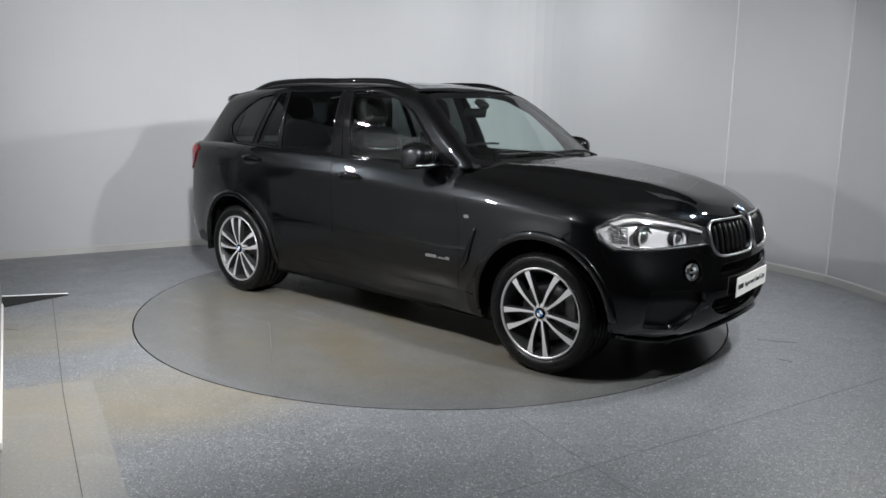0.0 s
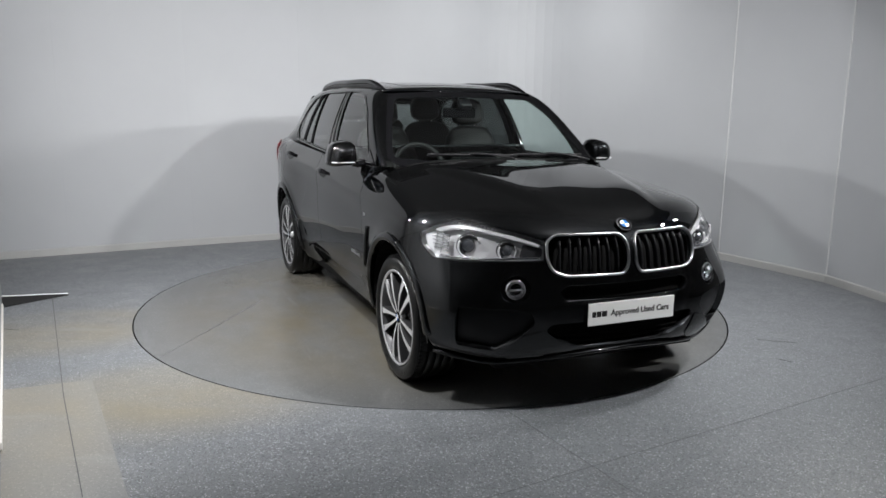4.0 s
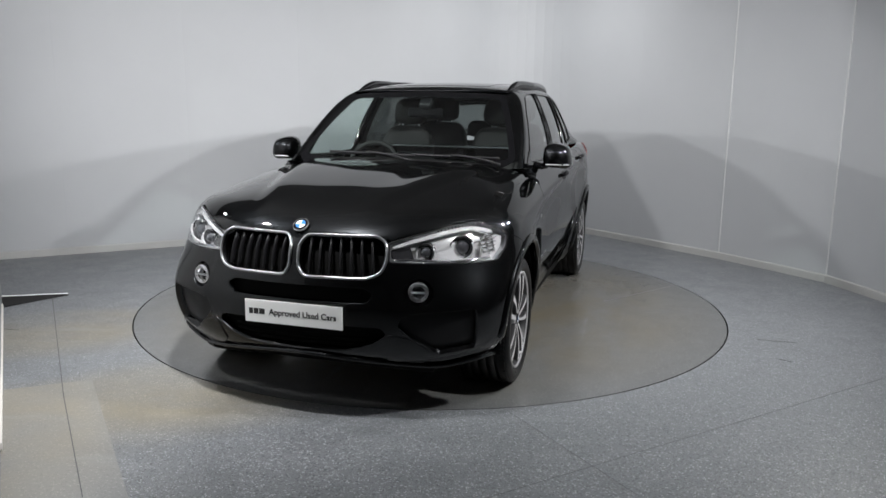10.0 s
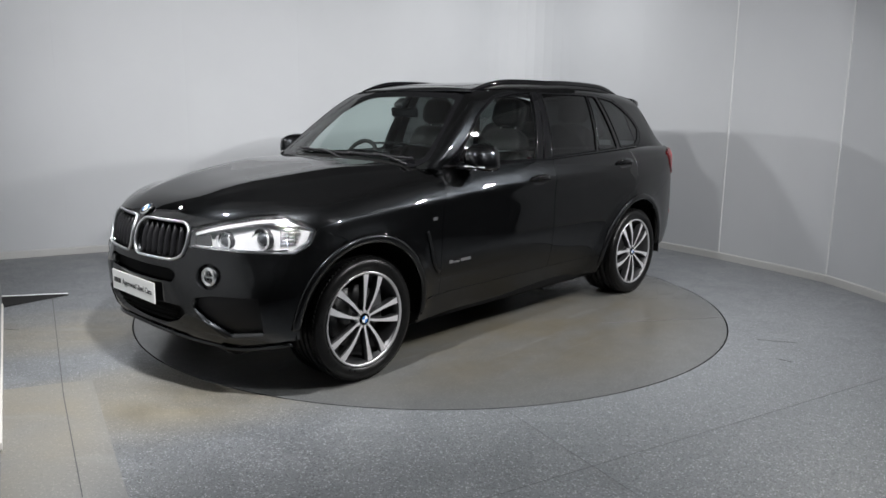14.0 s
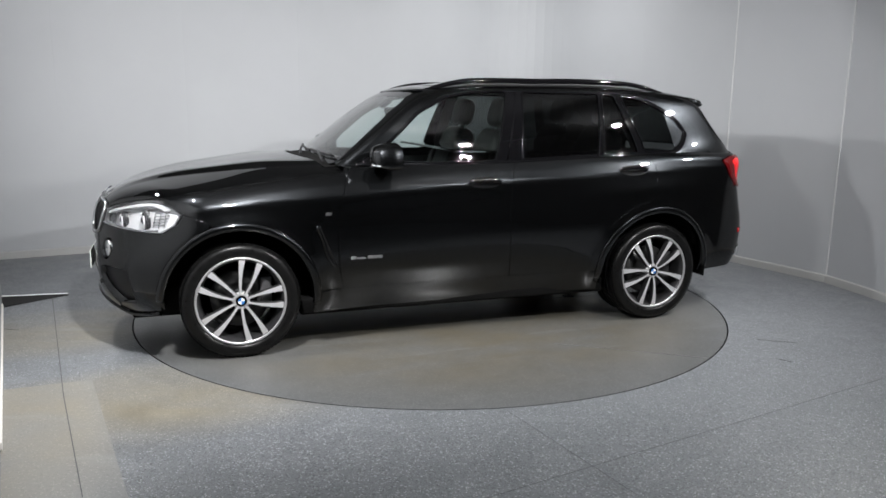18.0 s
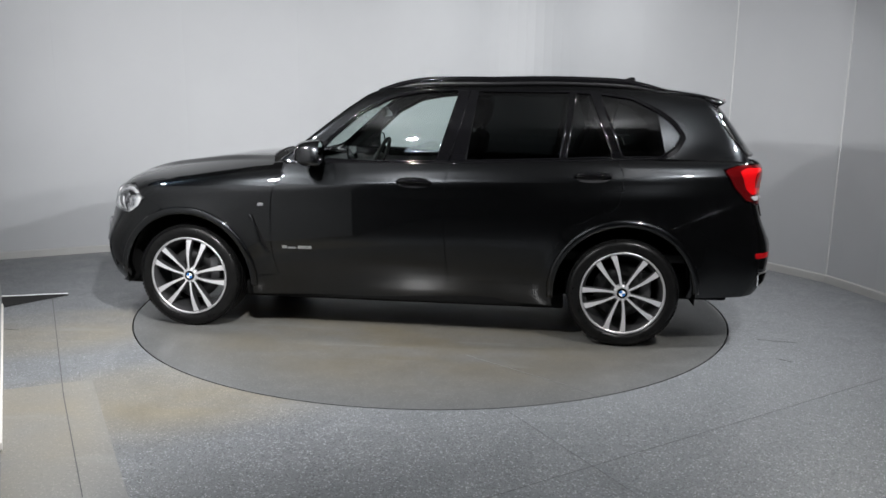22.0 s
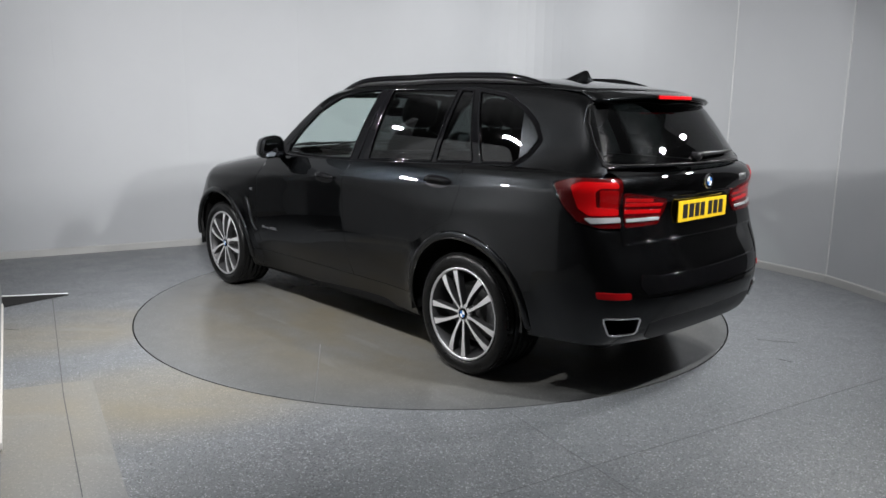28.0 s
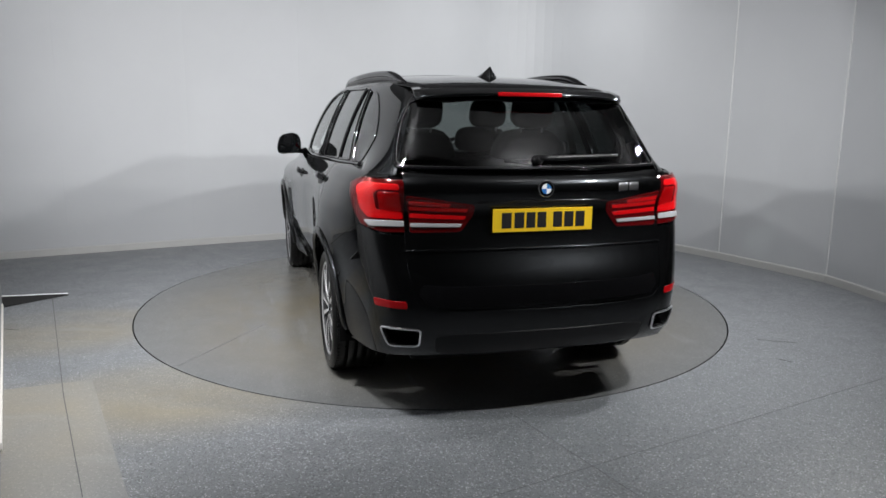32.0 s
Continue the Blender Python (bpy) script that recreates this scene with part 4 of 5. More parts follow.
def front_end():
    g = 0.2
    half = [(0.0, 0.926), (1.0, 0.926), (10.0, 0.925), (25.3, 0.910), (25.4, 0.793), (41.0, 0.781), (56.6, 0.776), (61.4, 0.832), (62.9, 0.888), (67.2, 0.866), (71.5, 0.832)]
    half += [(68.5, 0.772), (64.0, 0.705), (60.2, 0.60), (58.0, 0.50), (57.0, 0.40), (57.0, 0.335), (50.0, 0.300), (44.0, 0.272), (38.0, 0.262), (30.0, 0.292), (20.0, 0.318), (10.0, 0.334), (0.0, 0.336)]
    holes = [KIDNEY, flip(KIDNEY), SLOT, DUCT, flip(DUCT), INTAKE, fog_ring(0.066), flip(fog_ring(0.066))]
    bumper = panel("front_bumper", on_nose, lower, mirror_pts(half), PAINT, holes=holes, h=0.022, scale=NOSE_K, edge=0.048)
    inner = {"h": 0.03, "scale": NOSE_K, "edge": 0.0}
    for s in (1, -1):
        kid = KIDNEY
        panel("grille_backing", on_nose, lower, kid, MATT_BLACK, s, bumper, lift=-0.055, **inner)
        p = on_nose(lower, resample(np.array(kid) * NOSE_K, 0.012) / NOSE_K, s)
        n = normals(lower, p)
        v, f = tube_data(p + n * 0.006, 0.0074, 10, True, 1.3, n)
        ring = carpart("kidney_frame", mesh_of("kidney_frame", v, f, SATIN_CHROME), bumper, "satin chrome surround")
        for k in range(7):
            a = 4.1 + 2.9 * k
            zt = 0.905 - (0.012 if k > 5 else 0)
            zb = 0.731 + (0.0 if k < 6 else 0.010)
            q = on_nose(lower, np.array([(a, z) for z in np.linspace(zt, zb, 7)]), s)
            nq = normals(lower, q)
            v, f = tube_data(q - nq * 0.020, 0.0065, 8, False, 2.6, nq)
            carpart("grille_slat", mesh_of("grille_slat", v, f, SATIN_BLACK), ring)
        panel("side_intake", on_nose, lower, DUCT, SATIN_BLACK, s, bumper, lift=-0.034, **inner)
        panel("splitter_blade", on_nose, lower, rounded_deg(BLADE, 0.012), PAINT, s, bumper, h=0.02, scale=NOSE_K, lift=0.006, edge=0.02)
        # fog lamp in its round recess
        panel("fog_recess", on_nose, lower, fog_ring(0.066), GLOSS_BLACK, s, bumper, lift=-0.022, **inner)
        c = on_nose(lower, np.array([FOG]), s)[0]
        nn = normals(lower, np.array([c]))[0]
        way = Vector((1.0, s * 0.22, 0.0)).normalized()
        m = Matrix.Translation(Vector(c) - Vector(nn) * 0.012) @ way.to_track_quat("Z", "Y").to_matrix().to_4x4()
        v, f = lathe_data([(0.050, -0.03), (0.052, 0.0), (0.046, 0.012), (0.041, 0.010), (0.038, -0.01)], 28, "z")
        fog = carpart("fog_lamp", mesh_of("fog_lamp", v, f, CHROME), bumper, "", m)
        v, f = lathe_data([(0.040, 0.004), (0.037, 0.012), (0.033, 0.005), (0.018, -0.02), (0.0, -0.022)], 28, "z")
        carpart("reflector_bowl", mesh_of("reflector_bowl", v, f, CHROME), fog)
        v, f = box_data(0, 0.0, 0.004, 0.062, 0.008, 0.012, 0.002)
        carpart("fog_bar", mesh_of("fog_bar", v, f, SATIN_CHROME), fog)
        v, f = lathe_data([(0.038, 0.006), (0.028, 0.013), (0.0, 0.017)], 28, "z")
        o = carpart("fog_glass", mesh_of("fog_glass", v, f, LENS), fog)
        o.visible_shadow = False
    panel("bumper_slot", on_nose, lower, SLOT, MATT_BLACK, 1, bumper, lift=-0.04, **inner)
    panel("lower_intake", on_nose, lower, INTAKE, MATT_BLACK, 1, bumper, lift=-0.05, **inner)
    for k in range(3):
        z = 0.38 + 0.03 * k
        q = on_nose(lower, np.array([(a, z) for a in np.linspace(-20, 20, 21)]))
        v, f = tube_data(q - normals(lower, q) * 0.03, 0.005, 6)
        carpart("intake_bar", mesh_of("intake_bar", v, f, MATT_BLACK), bumper)
    # splitter lip
    q = on_nose(lower, np.array([(a, 0.340 - 0.074 * min(1, abs(a) / 38) ** 1.6 + 0.0035 * max(0, abs(a) - 42)) for a in np.linspace(-55, 55, 45)]))
    v, f = tube_data(q + normals(lower, q) * 0.004, 0.017, 8, False, 0.7)
    carpart("splitter", mesh_of("splitter", v, f, PAINT), bumper)
    # upright chrome-like fins at the ends of the bumper
    for s in (1, -1):
        headlamp(s)
    plate(bumper, 2.346, 0.533, 1, PLATE_WHITE)
    roundel((2.243, 0, 0.9545), (0.62, 0, 0.78), 0.041, None)


def headlamp(s):
    body = panel("headlamp", on_nose, lower, LAMP, LAMP_POT, s, h=0.02, scale=NOSE_K, lift=-0.050, edge=0.0)
    p = on_nose(lower, resample(np.array(LAMP) * NOSE_K, 0.012) / NOSE_K, s)
    n = normals(lower, p)
    # side wall of the pot
    k = len(p)
    vs = np.concatenate([p - n * 0.004, p - n * 0.052])
    fs = [(i, (i + 1) % k, k + (i + 1) % k, k + i) for i in range(k)]
    carpart("lamp_wall", mesh_of("lamp_wall", vs, fs, SATIN_CHROME), body)
    v, f = tube_data(p - n * 0.004, 0.004, 6, True, 0.8, n)
    carpart("lamp_seal", mesh_of("lamp_seal", v, f, SATIN_BLACK), body)
    lens = panel("lamp_glass", on_nose, lower, LAMP, LENS, s, body, h=0.03, scale=NOSE_K, lift=0.0, edge=0.0)
    lens.visible_shadow = False
    # bright eyebrow, a bar of light guide along the top
    brow = spline([(27.0, 0.872), (33.0, 0.905), (43.0, 0.939), (51.5, 0.950), (57.6, 0.922)], 6)
    brow += list(reversed(spline([(27.4, 0.864), (33.2, 0.891), (43.0, 0.925), (50.8, 0.936), (56.0, 0.913)], 6)))
    panel("daylight_bar", on_nose, lower, brow, LIGHT_GUIDE, s, body, h=0.015, scale=NOSE_K, lift=-0.012, edge=0.012, label="bright white light guide")
    # dark bezel towards the grille
    dark = [(26.4, 0.858), (31.6, 0.876), (32.4, 0.814), (26.6, 0.818)]
    panel("lamp_bezel", on_nose, lower, rounded_deg(dark, 0.008), LAMP_BEZEL, s, body, h=0.015, scale=NOSE_K, lift=-0.026, edge=0.004)
    # a fan of facets beside the outer tube
    for k in range(5):
        z = 0.826 + 0.017 * k
        q = on_nose(lower, np.array([(a, z + 0.10 * (a - 52.0) / 57.3) for a in np.linspace(52.4, 58.2 - 0.4 * abs(k - 3), 5)]), s)
        v, f = tube_data(q - normals(lower, q) * 0.012, 0.0048, 6, False, 0.7)
        carpart("reflector_facet", mesh_of("reflector_facet", v, f, CHROME), body)
    # outer white indicator and reflector field
    ind = [(55.0, 0.908), (61.0, 0.890), (59.4, 0.836), (55.2, 0.796), (51.8, 0.800), (53.2, 0.86)]
    panel("indicator", on_nose, lower, rounded_deg(ind, 0.01), INDICATOR, s, body, h=0.02, scale=NOSE_K, lift=-0.020, edge=0.01)
    # short ribs along the top edge of the lens
    for a in np.linspace(40.0, 53.5, 13):
        q = on_nose(lower, np.array([(a, float(np.interp(a, [40, 44, 48, 52.5, 54], [0.937, 0.948, 0.955, 0.960, 0.954])))]), s)[0]
        v, f = box_data(0, 0, 0, 0.004, 0.006, 0.014, 0.001)
        carpart("lens_rib", mesh_of("lens_rib", v, f, CHROME, False), body, "", Matrix.Translation(Vector(q - normals(lower, q[None])[0] * 0.006)))
    for a, z0, z1 in ((52.6, 0.815, 0.895), (54.6, 0.812, 0.900), (56.6, 0.822, 0.905)):
        q = on_nose(lower, np.array([(a, z) for z in np.linspace(z0, z1, 5)]), s)
        v, f = tube_data(q - normals(lower, q) * 0.014, 0.0035, 6, False, 1.0)
        carpart("indicator_rib", mesh_of("indicator_rib", v, f, CHROME), body)
    lip = spline([(27.0, 0.808), (33.0, 0.806), (44.0, 0.793), (54.5, 0.800)], 6)
    q = on_nose(lower, np.array(lip), s)
    v, f = tube_data(q - normals(lower, q) * 0.016, 0.007, 8)
    carpart("chrome_lip", mesh_of("chrome_lip", v, f, CHROME), body)
    for a, z, r in ((36.0, 0.842, 0.047), (47.0, 0.856, 0.058)):
        c = on_nose(lower, np.array([(a, z)]), s)[0]
        nn = normals(lower, np.array([c]))[0]
        way = Vector((1.0, s * 0.18, 0.0)).normalized()
        m = Matrix.Translation(Vector(c) - Vector(nn) * 0.034) @ way.to_track_quat("Z", "Y").to_matrix().to_4x4()
        v, f = lathe_data([(r * 1.0, -0.03), (r * 1.0, 0.002), (r * 0.90, 0.003), (r * 0.80, -0.012)], 32, "z")
        carpart("lamp_tube", mesh_of("lamp_tube", v, f, LAMP_BEZEL), body, "", m)
        v, f = tube_data([(r * 0.97 * math.cos(q), r * 0.97 * math.sin(q), 0.008) for q in (math.radians(-213 + 246 * i / 26) for i in range(27))], 0.0052, 8, False, 1.0)
        carpart("halo_ring", mesh_of("halo_ring", v, f, WHITE_LENS), body, "", m)
        v, f = lathe_data([(r * 0.82, -0.012), (r * 0.66, -0.015), (r * 0.62, -0.004), (r * 0.45, 0.010), (r * 0.22, 0.017), (0.0, 0.019)], 32, "z")
        carpart("projector", mesh_of("projector", v, f, PROJECTOR), body, "", m)
        # squared foot of the halo
        for k in (-0.6, 0.6):
            v, f = box_data(r * k, -r * 1.06, 0.0, r * 0.7, 0.006, 0.012, 0.002)
            carpart("halo_foot", mesh_of("halo_foot", v, f, CHROME), body, "", m)


LAMP_POT = material("lamp_pot", (0.66, 0.66, 0.67), 0.22, 0.2, 0.5)
LAMP_BEZEL = material("lamp_bezel", (0.022, 0.022, 0.024), 0.25)
INDICATOR = material("clear_indicator", (0.74, 0.74, 0.75), 0.16, 0.35, 1.0)
LIGHT_GUIDE = material("light_guide", (0.52, 0.52, 0.53), 0.15, 0.2, 1.0)
PROJECTOR = material("projector_lens", (0.070, 0.074, 0.082), 0.06, 0.4, 1.0)


def roundel(at, way, r, parent, m=None):
    """A round badge: black ring, chrome edge, quartered blue and white field."""
    q = Vector(way).to_track_quat("Z", "X").to_matrix().to_4x4() if m is None else None
    m = Matrix.Translation(at) @ q if m is None else m
    v, f = lathe_data([(r, -0.004), (r, 0.003), (r * 0.95, 0.005), (r * 0.88, 0.004)], 32, "z")
    b = carpart("round_badge", mesh_of("round_badge", v, f, CHROME), parent, "round badge quartered in blue and white", m)
    v, f = lathe_data([(r * 0.90, 0.0038), (r * 0.62, 0.0042), (0.0, 0.0042)], 32, "z")
    carpart("badge_ring", mesh_of("badge_ring", v, f, GLOSS_BLACK), b)
    for k in range(4):
        a = [math.pi / 2 * k + math.pi / 2 * i / 8 for i in range(9)]
        vs = [(0, 0, 0.0056)] + [(r * 0.60 * math.cos(x), r * 0.60 * math.sin(x), 0.0056) for x in a]
        vs += [(x, y, 0.004) for x, y, z in vs]
        fs = [tuple(range(10))] + [(i, i + 10, (i + 1) % 10 + 10, (i + 1) % 10) for i in range(10)]
        carpart("badge_quarter", mesh_of("badge_quarter", vs, fs, BLUE if k % 2 else WHITE, False), b)
    return b


def text_mesh(body, size):
    c = bpy.data.curves.new("lettering", "FONT")
    c.body, c.size, c.extrude, c.align_x, c.align_y = body, size, 0.0006, "CENTER", "CENTER"
    c.offset = 0.0009
    ob = bpy.data.objects.new("lettering", c)
    me = bpy.data.meshes.new_from_object(ob)
    bpy.data.objects.remove(ob)
    bpy.data.curves.remove(c)
    me.materials.clear()
    me.materials.append(PRINT)
    return me


def plate(parent, x, z, s, mat):
    m = Matrix.Translation((x, 0, z)) @ pose(0, 0, 0, 90, 0, 90 if s > 0 else -90)
    v, f = box_data(0, 0, 0, 0.52, 0.113, 0.006, 0.0015)
    p = carpart("registration_plate", mesh_of("registration_plate", v, f, mat, False), parent, "white dealer plate with black lettering" if s > 0 else "yellow registration plate with black characters", m)
    if s > 0:
        t = part("lettering", text_mesh("Approved Used Cars", 0.0415), p, Matrix.Translation((0.050, 0, 0.0036)))
        for k, (bx, w) in enumerate(((-0.227, 0.022), (-0.199, 0.026), (-0.167, 0.030))):
            box("name_bar", (bx, 0, 0.0034), (w, 0.028, 0.001), PRINT, p, 0)
    else:
        for bx, w in ((-0.19, 0.050), (-0.125, 0.050), (-0.065, 0.046), (-0.008, 0.046), (0.075, 0.046), (0.135, 0.048), (0.195, 0.048)):
            box("character_bar", (bx, 0, 0.0034), (w, 0.076, 0.001), PRINT, p, 0)
    return p


# ---- the car's back ----
TAIL_LAMP_OUT = [(49.2, 1.154), (44.5, 1.184), (33.6, 1.181), (32.8, 0.938), (38.5, 0.942), (43.6, 0.970), (47.0, 1.048)]
TAIL_LAMP_IN = [(33.2, 1.112), (27.0, 1.096), (17.9, 1.066), (18.3, 1.020), (21.2, 0.940), (32.3, 0.936)]
EXHAUST = [(37.6, 0.492), (28.6, 0.489), (29.2, 0.402), (36.0, 0.398)]


def rounded_tail(pts, r):
    k = TAIL_K[0]
    return [(a / k, b) for a, b in rounded([(a * k, b) for a, b in pts], r)]


def tail_of(p):
    return [(math.degrees(math.atan2(q[1], TAIL_X - q[0])), float(q[2])) for q in p]


def rear_end():
    half = [(0.0, 0.572), (22.0, 0.576), *tail_of(on_end(lower, [(0.606, 0.586), (0.646, 0.622), (0.660, 0.70), (0.679, 0.85), (0.676, 0.922)], -1)), (38.8, 0.931), (43.9, 0.961), (45.0, 0.958), (56.0, 0.858), (64.0, 0.790)]
    half += [(68.0, 0.745), (63.0, 0.690), (60.0, 0.60), (58.0, 0.50), (57.0, 0.40), (57.5, 0.335), (40.0, 0.335), (25.0, 0.345), (0.0, 0.350)]
    ex = rounded_tail(EXHAUST, 0.02)
    refl = rounded_tail([(39.4, 0.624), (31.6, 0.620), (31.4, 0.590), (39.0, 0.592)], 0.008)
    bumper = panel("rear_bumper", on_tail, lower, mirror_pts(half), PAINT, holes=[ex, flip(ex)], h=0.024, scale=TAIL_K, edge=0.05)
    for s in (1, -1):
        panel("rear_reflector", on_tail, lower, refl, RED_LENS, s, bumper, h=0.02, scale=TAIL_K, lift=0.003, edge=0.004, label="red reflector")
        p = on_tail(lower, resample(np.array(ex) * TAIL_K, 0.012) / TAIL_K, s)
        n = normals(lower, p)
        v, f = tube_data(p + n * 0.004, 0.0065, 8, True, 1.2, n)
        tip = carpart("exhaust_tip", mesh_of("exhaust_tip", v, f, CHROME), bumper, "chrome-rimmed exhaust tip")
        k = len(p)
        vs = np.concatenate([p, p * [1, 1, 1] + np.array([0.14, 0, 0])])
        fs = [(i, (i + 1) % k, k + (i + 1) % k, k + i) for i in range(k)] + [tuple(range(k, 2 * k))]
        carpart("exhaust_liner", mesh_of("exhaust_liner", vs, fs, MATT_BLACK), tip)
    # satin diffuser apron
    apron = mirror_pts([(0.0, 0.462), (20.0, 0.462), (25.5, 0.45), (26.0, 0.37), (24.0, 0.352), (0.0, 0.356)])
    panel("diffuser", on_tail, lower, rounded_tail(apron, 0.02), SATIN_BLACK, 1, bumper, h=0.03, scale=TAIL_K, lift=0.004, edge=0.006)
    # tailgate: lower skin and the frame of its window
    gate = mirror_pts([(0.0, 1.232), (0.60, 1.232), (0.668, 1.226), (0.676, 1.176), (0.672, 0.94), (0.675, 0.855), (0.656, 0.70), (0.642, 0.626), (0.60, 0.590), (0.0, 0.582)])
    bump_at = lambda p: 0.012 * step(0.845, 0.862, p[:, 2]) - 0.004
    tg = panel("tailgate", on_end, lower, gate, PAINT, -1, h=0.022, edge=0.016, lift_at=bump_at)
    glass = rounded(mirror_pts([(0.0, 1.578), (0.50, 1.570), (0.585, 1.545), (0.632, 1.455), (0.672, 1.345), (0.690, 1.262), (0.668, 1.246), (0.0, 1.242)]), 0.012)
    frame_ = mirror_pts([(0.0, 1.600), (0.49, 1.592), (0.575, 1.560), (0.640, 1.44), (0.685, 1.32), (0.705, 1.238), (0.60, 1.236), (0.0, 1.236)])
    panel("tailgate_frame", on_end, upper, rounded(frame_, 0.02), GLOSS_BLACK, -1, tg, h=0.026, edge=0.012, holes=[glass], lift=0.001)
    g = panel("rear_window", on_end, upper, glass, REAR_TINT, -1, tg, h=0.05, edge=0.0, lift=-0.004, label="dark tinted rear window")
    bead("window_seal", on_end, upper, resample(glass, 0.03), 0.0022, SATIN_BLACK, -1, tg, closed=True, flat=0.6)
    # painted inner skin under the shut line, and the crease across the gate
    for s in (1, -1):
        skin = [(36.5, 1.205), (37.5, 1.52), (45.0, 1.585), (62.0, 1.585), (62.0, 1.205)]
        panel("gate_pillar", on_tail, upper, skin, PAINT, s, h=0.03, scale=TAIL_K, lift=-0.005, edge=0.0)
    bead("gate_crease", on_end, lower, [(y, 0.853) for y in np.linspace(-0.672, 0.672, 31)], 0.005, PAINT, -1, tg, flat=0.6, lift=0.006)
    recess = rounded(mirror_pts([(0.0, 0.688), (0.50, 0.692), (0.610, 0.702), (0.626, 0.650), (0.585, 0.606), (0.0, 0.598)]), 0.012)
    panel("gate_recess", on_end, lower, recess, GLOSS_BLACK, -1, tg, h=0.03, lift=0.0005, edge=0.004)
    # spoiler over the window
    ys = np.linspace(-0.56, 0.56, 25)
    vs, fs = [], []
    for y in ys:
        e = 1 - 0.35 * max(0, abs(y) - 0.44) / 0.12
        zr = 1.634 - 0.05 * y * y - 0.08 * y ** 4
        tip = -2.185 + 0.18 * y * y + 0.45 * y ** 4
        for x, z in ((-1.96, zr + 0.006), (-2.02, zr - 0.006), (-2.08 + 0.05 * y * y, zr - 0.019), (tip + 0.012, zr - 0.036), (tip, zr - 0.044), (tip + 0.012, zr - 0.056), (-2.06, zr - 0.062), (-2.00, zr - 0.050)):
            vs.append((x, y, z))
    for i in range(len(ys) - 1):
        for k in range(8):
            q = (k + 1) % 8
            fs.append((8 * i + k, 8 * i + q, 8 * i + 8 + q, 8 * i + 8 + k))
    fs += [tuple(range(8))[::-1], tuple(range(192, 200))]
    sp = carpart("roof_spoiler", mesh_of("roof_spoiler", vs, fs, PAINT), tg)
    vs, fs = box_data(0, 0, 0, 0.010, 0.34, 0.020, 0.003)
    carpart("high_brake_light", mesh_of("high_brake_light", vs, fs, RED_LENS), sp, "red high brake light", Matrix.Translation((-2.183, 0, 1.588)))
    # strip above the plate, badge, lettering, plate
    v, f = tube_data(on_end(lower, np.array([(y, 1.083 - 0.02 * y * y) for y in np.linspace(-0.33, 0.33, 15)]), -1) + np.array([-0.006, 0, 0]), 0.010, 8, False, 0.7)
    carpart("grip_strip", mesh_of("grip_strip", v, f, PAINT), tg)
    roundel((float(on_end(lower, np.array([(0, 1.143)]), -1)[0][0]) - 0.012, 0, 1.143), (-1, 0, 0.05), 0.041, None)
    for y0, w in ((-0.428, 0.050), (-0.492, 0.050)):
        bar = [(y0 - w / 2, 1.128), (y0 + w / 2, 1.128), (y0 + w / 2, 1.158), (y0 - w / 2, 1.158)]
        panel("model_badge", on_end, lower, bar, SATIN_CHROME, -1, tg, h=0.03, lift=0.012, edge=0.006)
    plate(tg, -2.397, 0.991, -1, PLATE_YELLOW)
    # rear wiper
    p = on_end(upper, np.array([(y, 1.272 + 0.02 * (0.1 - y)) for y in np.linspace(0.02, -0.42, 10)]), -1)
    n = normals(upper, p)
    v, f = tube_data(p + n * 0.022, np.linspace(0.016, 0.007, 10), 8, False, 0.7, n)
    w = carpart("rear_wiper", mesh_of("rear_wiper", v, f, SATIN_BLACK), tg)
    v, f = lathe_data([(0.024, -0.02), (0.024, 0.018), (0.016, 0.028), (0.0, 0.03)], 20, "x")
    carpart("wiper_cap", mesh_of("wiper_cap", [(-a, b, c) for a, b, c in v], [q[::-1] for q in f], SATIN_BLACK), w, "", Matrix.Translation(Vector(p[0])))
    for s in (1, -1):
        tail_lamp(s, tg)


